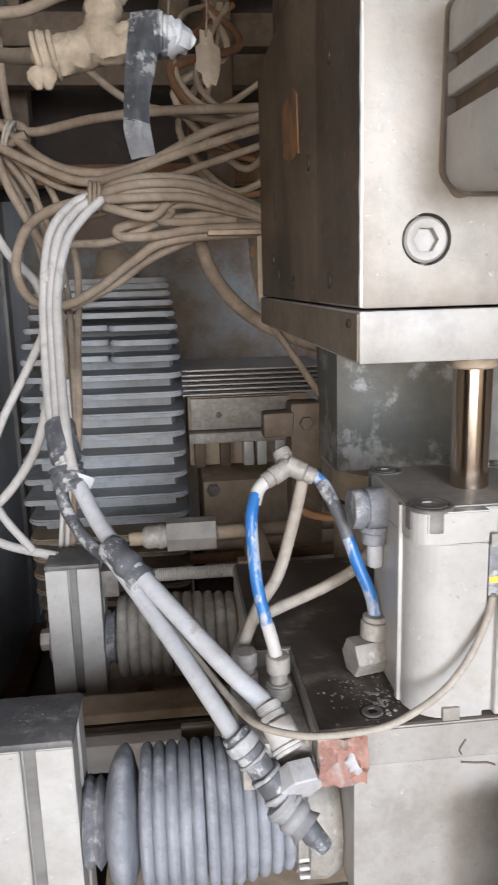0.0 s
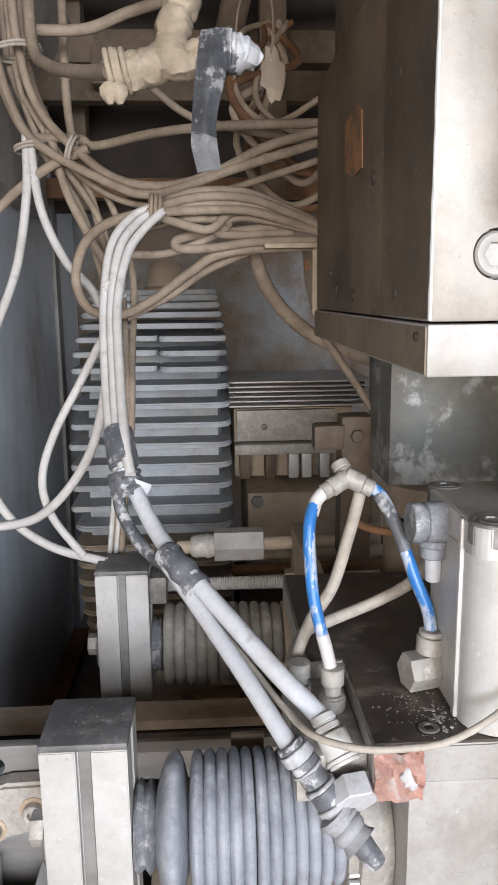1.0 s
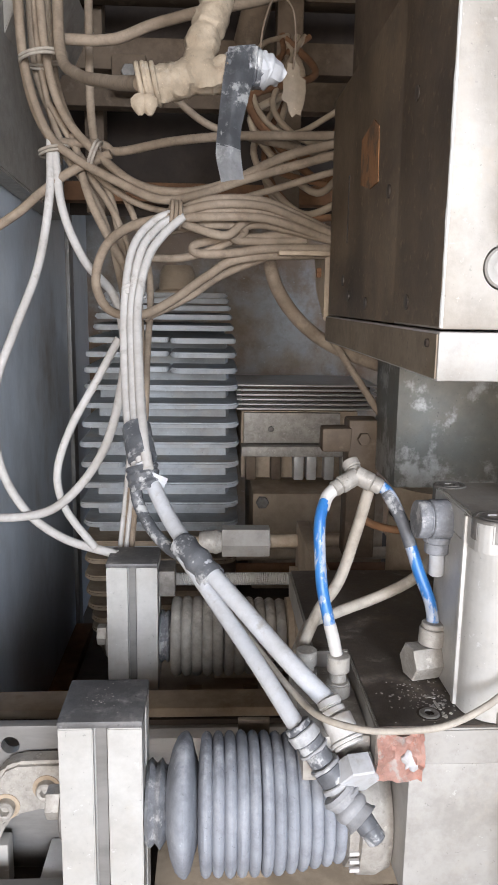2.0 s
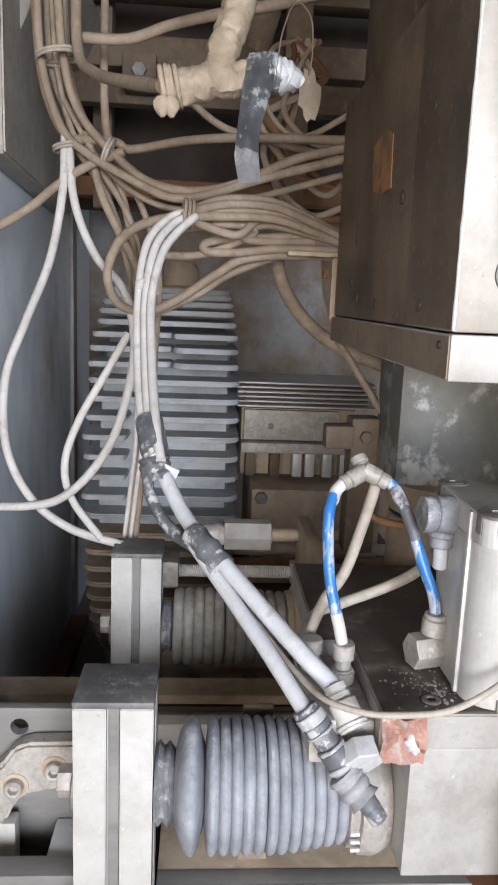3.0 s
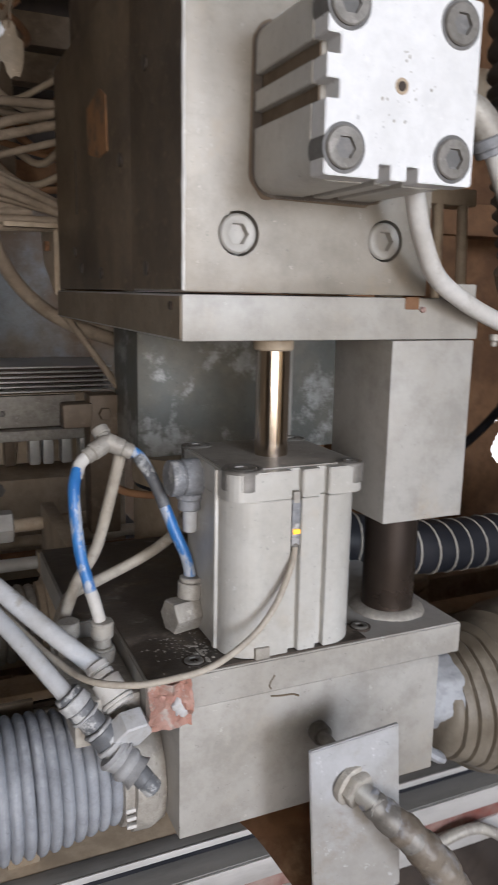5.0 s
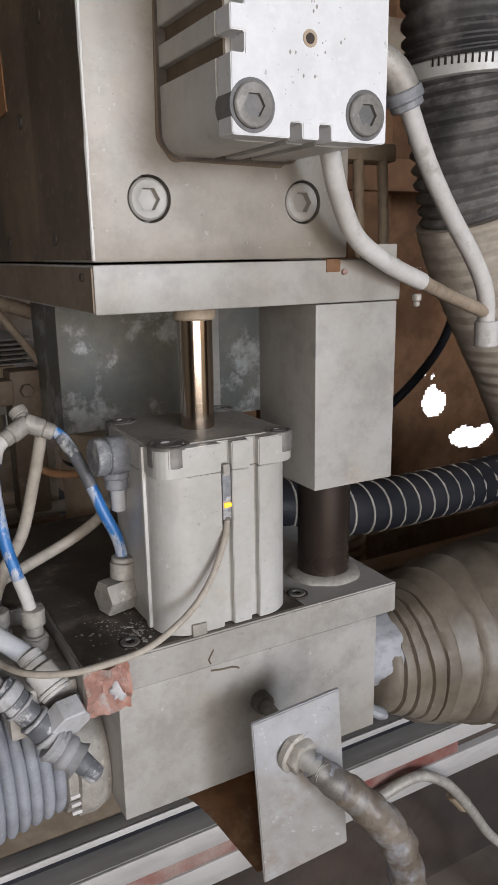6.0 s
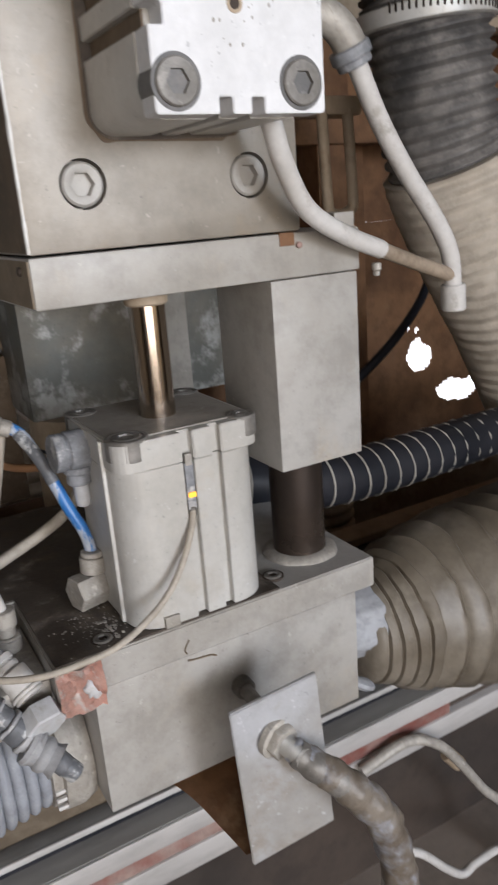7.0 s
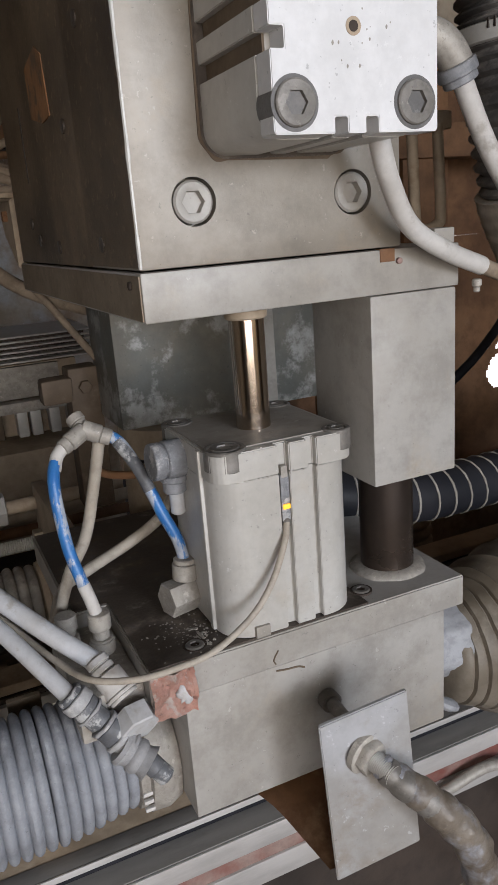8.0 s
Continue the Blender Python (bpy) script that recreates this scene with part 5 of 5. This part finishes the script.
part("diagonal", rod((-0.06, 0.70, 0.66), (-0.02, 0.60, 0.80), 0.018, 16), FRAME, frame_up)
duct = thing("side_duct", "dusty beige sheet-metal duct along the side wall", "duct", (-0.33, 0.6, 0.45))
part("casing", prism([(0.43, 0.466), (0.80, 0.446), (0.80, 0.70), (0.43, 0.70)], "x", -0.3445, -0.318, 0.002), ALU_SHADE, duct)
part("slanted_cover", prism([(-0.318, 0.60), (-0.27, 0.70), (-0.318, 0.70)], "y", 0.50, 0.80, 0.001), ALU_SHADE, duct)
part("stud", rod((-0.318, 0.60, 0.566), (-0.308, 0.60, 0.566), 0.008, 14), ALU_SHADE, duct)
film = thing("plastic_film", "small hanging scrap of dusty plastic film", "plastic film", (-0.048, 0.22, 0.48))
part("scrap", lathe((-0.047, 0.221, 0.482), (0.2, -1, 0.1), [(0, 0.018), (0.0006, 0.0185), (0.0012, 0.0165), (0.0022, 0.009)], 18, wobble=0.5, oval=0.45), DUSTY_EDGE, film)
part("wire", tube([(-0.073, 0.2, 0.495), (-0.070, 0.2, 0.517), (-0.062, 0.2, 0.535), (-0.05, 0.21, 0.530), (-0.047, 0.215, 0.51), (-0.048, 0.22, 0.495)], 0.0007, 8), FRAME, film)

# ---- right-hand side: hoses and gaiter ----
white = thing("air_hose", "white plastic air hoses hooked beside the head cylinder", "hose", (0.2, 0, 0.35))
part("elbow", tube([(0.150, 0.012, 0.425), (0.162, 0.004, 0.425), (0.172, 0.001, 0.419), (0.180, 0.0, 0.407)], 0.0086, 16, 8), FITTING, white, "dusty elbow fitting")
part("elbow_ring", stacked((0.1765, 0.0, 0.4105), (0.45, 0, -0.9), [(0.006, 0.0108), (0.004, 0.0092)]), FITTING_BLUE, white)
part("hose", tube([(0.178, 0.0, 0.410), (0.195, 0.0, 0.377), (0.215, 0.0, 0.348), (0.236, 0.0, 0.322), (0.2475, 0.0, 0.302), (0.2505, 0.0, 0.280)], 0.0054, 16), CABLE_PALE, white)
part("hose_end", rod((0.2503, 0.0, 0.284), (0.2510, 0.0, 0.268), 0.0074, 16), CABLE_PALE, white)
part("hose", tube([(0.106, -0.028, 0.384), (0.109, -0.030, 0.372), (0.117, -0.026, 0.355), (0.133, -0.020, 0.334), (0.159, -0.015, 0.320), (0.187, -0.010, 0.310)], 0.0050, 16), CABLE_PALE, white)
part("clear_hose", tube([(0.180, -0.011, 0.3125), (0.214, -0.004, 0.301), (0.252, 0.0, 0.288)], 0.0042, 12), CABLE, white)
part("clip", stacked((0.182, -0.012, 0.3035), (0, 0, -1), [(0.004, 0.0026), (0.003, 0.0018)]), FITTING, white)


def corrugated(points, r, pitch, depth, seg=28, limit=None):
    path = smooth_path(points, 40)
    length = sum((b - a).length for a, b in zip(path, path[1:]))
    n = int(length / pitch * 6)
    return tube(points, r, seg, max(4, n // (len(points) - 1)), radius=lambda u: 1 - depth * (0.5 + 0.5 * math.cos(2 * math.pi * u * length / pitch)) ** 1.5)


big = thing("suction_hose", "thick corrugated suction hose in a dusty canvas sleeve", "hose", (0.40, 0.17, 0.2))
part("hose", corrugated([(0.372, 0.17, 0.66), (0.383, 0.17, 0.508), (0.389, 0.17, 0.460), (0.404, 0.17, 0.385), (0.425, 0.17, 0.330)], 0.052, 0.0125, 0.10), BLACK_DUSTY, big, "black ridged rubber hose")
part("clamp", lathe((0.387, 0.17, 0.463), (-0.08, 0, 1), [(0, 0.0545), (0.001, 0.0562), (0.013, 0.0562), (0.014, 0.0545)], 40), ALU, big, "slotted steel hose clamp")
for k in range(26):
    a = radians(200 + 5.2 * k)
    part("clamp_slot", box(0.3865 + 0.0563 * math.cos(a) - 0.0006, 0.3865 + 0.0563 * math.cos(a) + 0.0006, 0.17 + 0.0563 * math.sin(a) - 0.0008, 0.17 + 0.0563 * math.sin(a) + 0.0008, 0.467, 0.474, 0), DARK, big)
bm = tube([(0.413, 0.17, 0.362), (0.424, 0.17, 0.335), (0.468, 0.17, 0.262), (0.498, 0.17, 0.216), (0.548, 0.17, 0.125), (0.60, 0.17, 0.02), (0.64, 0.17, -0.15)], 0.0575, 56, 26)
for v in bm.verts:
    n = noise.noise(Vector((v.co.x * 9, v.co.y * 9, v.co.z * 70))) + 0.5 * noise.noise(v.co * 120)
    n += 0.45 * math.sin(2 * math.pi * (v.co.z - 0.35 * v.co.x) / 0.013)
    v.co.x += 0.0034 * n
    v.co.y += 0.0028 * n
part("sleeve", bm, CANVAS, big, "wrinkled beige canvas sleeve")

spiral = thing("spiral_hose", "black spiral-reinforced hose with grey helix ribs", "hose", (0.4, 0.13, 0.11))
pts = [(0.10, 0.155, 0.155), (0.16, 0.135, 0.141), (0.225, 0.124, 0.127), (0.280, 0.125, 0.122), (0.354, 0.130, 0.120), (0.465, 0.140, 0.117), (0.607, 0.150, 0.107), (0.9, 0.2, 0.065)]
part("hose", tube(pts, 0.0215, 24, 10), BLACK, spiral)
path = smooth_path(pts, 60)
helix, turn = [], 0.0
for a, b in zip(path, path[1:]):
    d = (b - a).normalized()
    s = Vector((0, 1, 0)) - d * d.y
    s.normalize()
    turn += (b - a).length / 0.0165 * 2 * math.pi
    helix.append(a + 0.0215 * (math.cos(turn) * s + math.sin(turn) * d.cross(s)))
part("helix", tube(helix, 0.0011, 6, straight=True), RUBBER_BROWN, spiral, "grey helical rib")

gr = thing("gaiter", "large slack dusty rubber gaiter with sagging folds", "gaiter", (0.3, 0.05, 0.03))
part("shaft", rod((0.166, 0.05, 0.048), (0.95, 0.05, 0.03), 0.0115, 24), ALU, gr)
part("cloth_neck", lathe((0.1664, 0.048, 0.050), (1, 0.0, -0.05), [(0, 0.030), (0.006, 0.0285), (0.018, 0.024), (0.034, 0.026), (0.045, 0.030)], 64, wobble=0.16), CLOTH, gr, "knotted grey cloth neck")
part("cloth_end", tube([(0.170, 0.018, 0.030), (0.180, 0.012, 0.024), (0.188, 0.016, 0.018)], 0.007, 10, 6, flat=0.6), CLOTH, gr)
prof = [(0, 0.026)]
for k in range(5):
    s, R = 0.004 + 0.0075 * k, 0.034 + 0.0050 * k
    prof += [(s, R * 0.94), (s + 0.003, R * 0.985), (s + 0.0048, R * 1.02), (s + 0.0058, R * 1.015), (s + 0.007, R * 0.97)]
for k in range(15):
    s, R = 0.042 + 0.0235 * k, min(0.072, 0.0585 + 0.006 * k)
    prof += [(s, R * 0.90), (s + 0.004, R * 0.945), (s + 0.009, R * 0.975), (s + 0.0125, R * 1.0), (s + 0.0138, R * 1.03), (s + 0.0150, R * 1.025), (s + 0.0165, R * 0.985), (s + 0.020, R * 0.93)]
bm = lathe((0.200, 0.05, 0.034), (1, 0, -0.02), prof, 72)
for v in bm.verts:
    q = noise.noise(Vector((v.co.x * 22, v.co.y * 16, v.co.z * 16)))
    w = noise.noise(Vector((v.co.x * 45, v.co.y * 28, v.co.z * 28)))
    v.co.x += 0.0085 * q + 0.0030 * w + 0.0012 * noise.noise(v.co * 90)
    v.co.z += 0.0060 * noise.noise(v.co * 17) + 0.0015 * w
    v.co.y += 0.0045 * noise.noise(v.co * 23 + Vector((5, 0, 0)))
part("bellows", bm, BELLOW_RIGHT, gr)

drain = thing("drain_hose", "thin clear drain hose hanging below the bed", "hose", (0.28, 0.04, -0.1))
part("hose", tube([(0.20, 0.040, -0.080), (0.242, 0.036, -0.070), (0.269, 0.032, -0.082), (0.290, 0.028, -0.107), (0.313, 0.024, -0.142), (0.342, 0.02, -0.182), (0.36, 0.02, -0.262)], 0.0042, 12), FITTING, drain)
part("cuff", rod((0.284, 0.036, -0.101), (0.295, 0.032, -0.115), 0.0066, 14), BEIGE, drain)
loop = thing("loose_wire", "loose pale wire curled on the floor side", "wire", (0.25, 0, -0.2))
part("wire", tube([(0.1275, -0.090, -0.055), (0.150, -0.05, -0.098), (0.192, 0.0, -0.126), (0.219, 0.0, -0.135), (0.250, 0.0, -0.170), (0.268, 0.0, -0.186), (0.285, 0.0, -0.183), (0.319, 0.0, -0.190), (0.40, 0.01, -0.262)], 0.0034, 10), CABLE_PALE, loop)

# ---- brown machinery behind the hoses ----
rear_frame = thing("rear_machinery", "brown dust-caked frame and brackets behind the hoses", "machine frame", (0.45, 0.4, FLOOR_Z))
part("upright", box(0.31, 0.345, 0.36, 0.40, FLOOR_Z, 0.80, 0.003), BROWN, rear_frame)
part("upright", box(0.40, 0.425, 0.42, 0.46, FLOOR_Z, 0.80, 0.003), BEIGE, rear_frame)
part("upright", box(0.475, 0.525, 0.45, 0.50, FLOOR_Z, 0.80, 0.003), BROWN, rear_frame)
part("cross_beam", box(0.20, 1.3, 0.40, 0.44, 0.525, 0.585, 0.003), BEIGE, rear_frame)
part("cross_beam", box(0.30, 1.2, 0.44, 0.48, 0.40, 0.44, 0.003), BROWN, rear_frame)
part("lower_beam", box(0.20, 1.3, 0.38, 0.50, -0.13, -0.03, 0.004), BEIGE, rear_frame)
part("dark_panel", box(0.19, 0.60, 0.52, 0.53, 0.02, 0.80, 0.001), BROWN, rear_frame)
part("handle", tube([(0.375, 0.30, 0.42), (0.375, 0.295, 0.335), (0.378, 0.295, 0.325), (0.39, 0.295, 0.322), (0.403, 0.295, 0.327), (0.406, 0.295, 0.34), (0.406, 0.30, 0.42)], 0.0055, 12), BEIGE, rear_frame, "beige bent handle")
part("handle_bar", box(0.34, 0.42, 0.295, 0.33, 0.415, 0.432, 0.002), BEIGE, rear_frame)
part("stub_hose", corrugated([(0.40, 0.36, 0.12), (0.40, 0.36, 0.0), (0.41, 0.36, -0.2)], 0.035, 0.012, 0.12), BEIGE, rear_frame, "dusty corrugated stub hose")
part("cable", tube([(0.48, 0.40, 0.115), (0.508, 0.400, 0.132), (0.550, 0.400, 0.162), (0.613, 0.420, 0.204), (0.66, 0.44, 0.26)], 0.006, 10), BLACK, rear_frame, "black cable")
for k in range(6):
    part("rib", box(0.455 + 0.002 * k, 0.47 + 0.002 * k, 0.41, 0.45, 0.05 + 0.014 * k, 0.058 + 0.014 * k, 0.001), BEIGE, rear_frame)
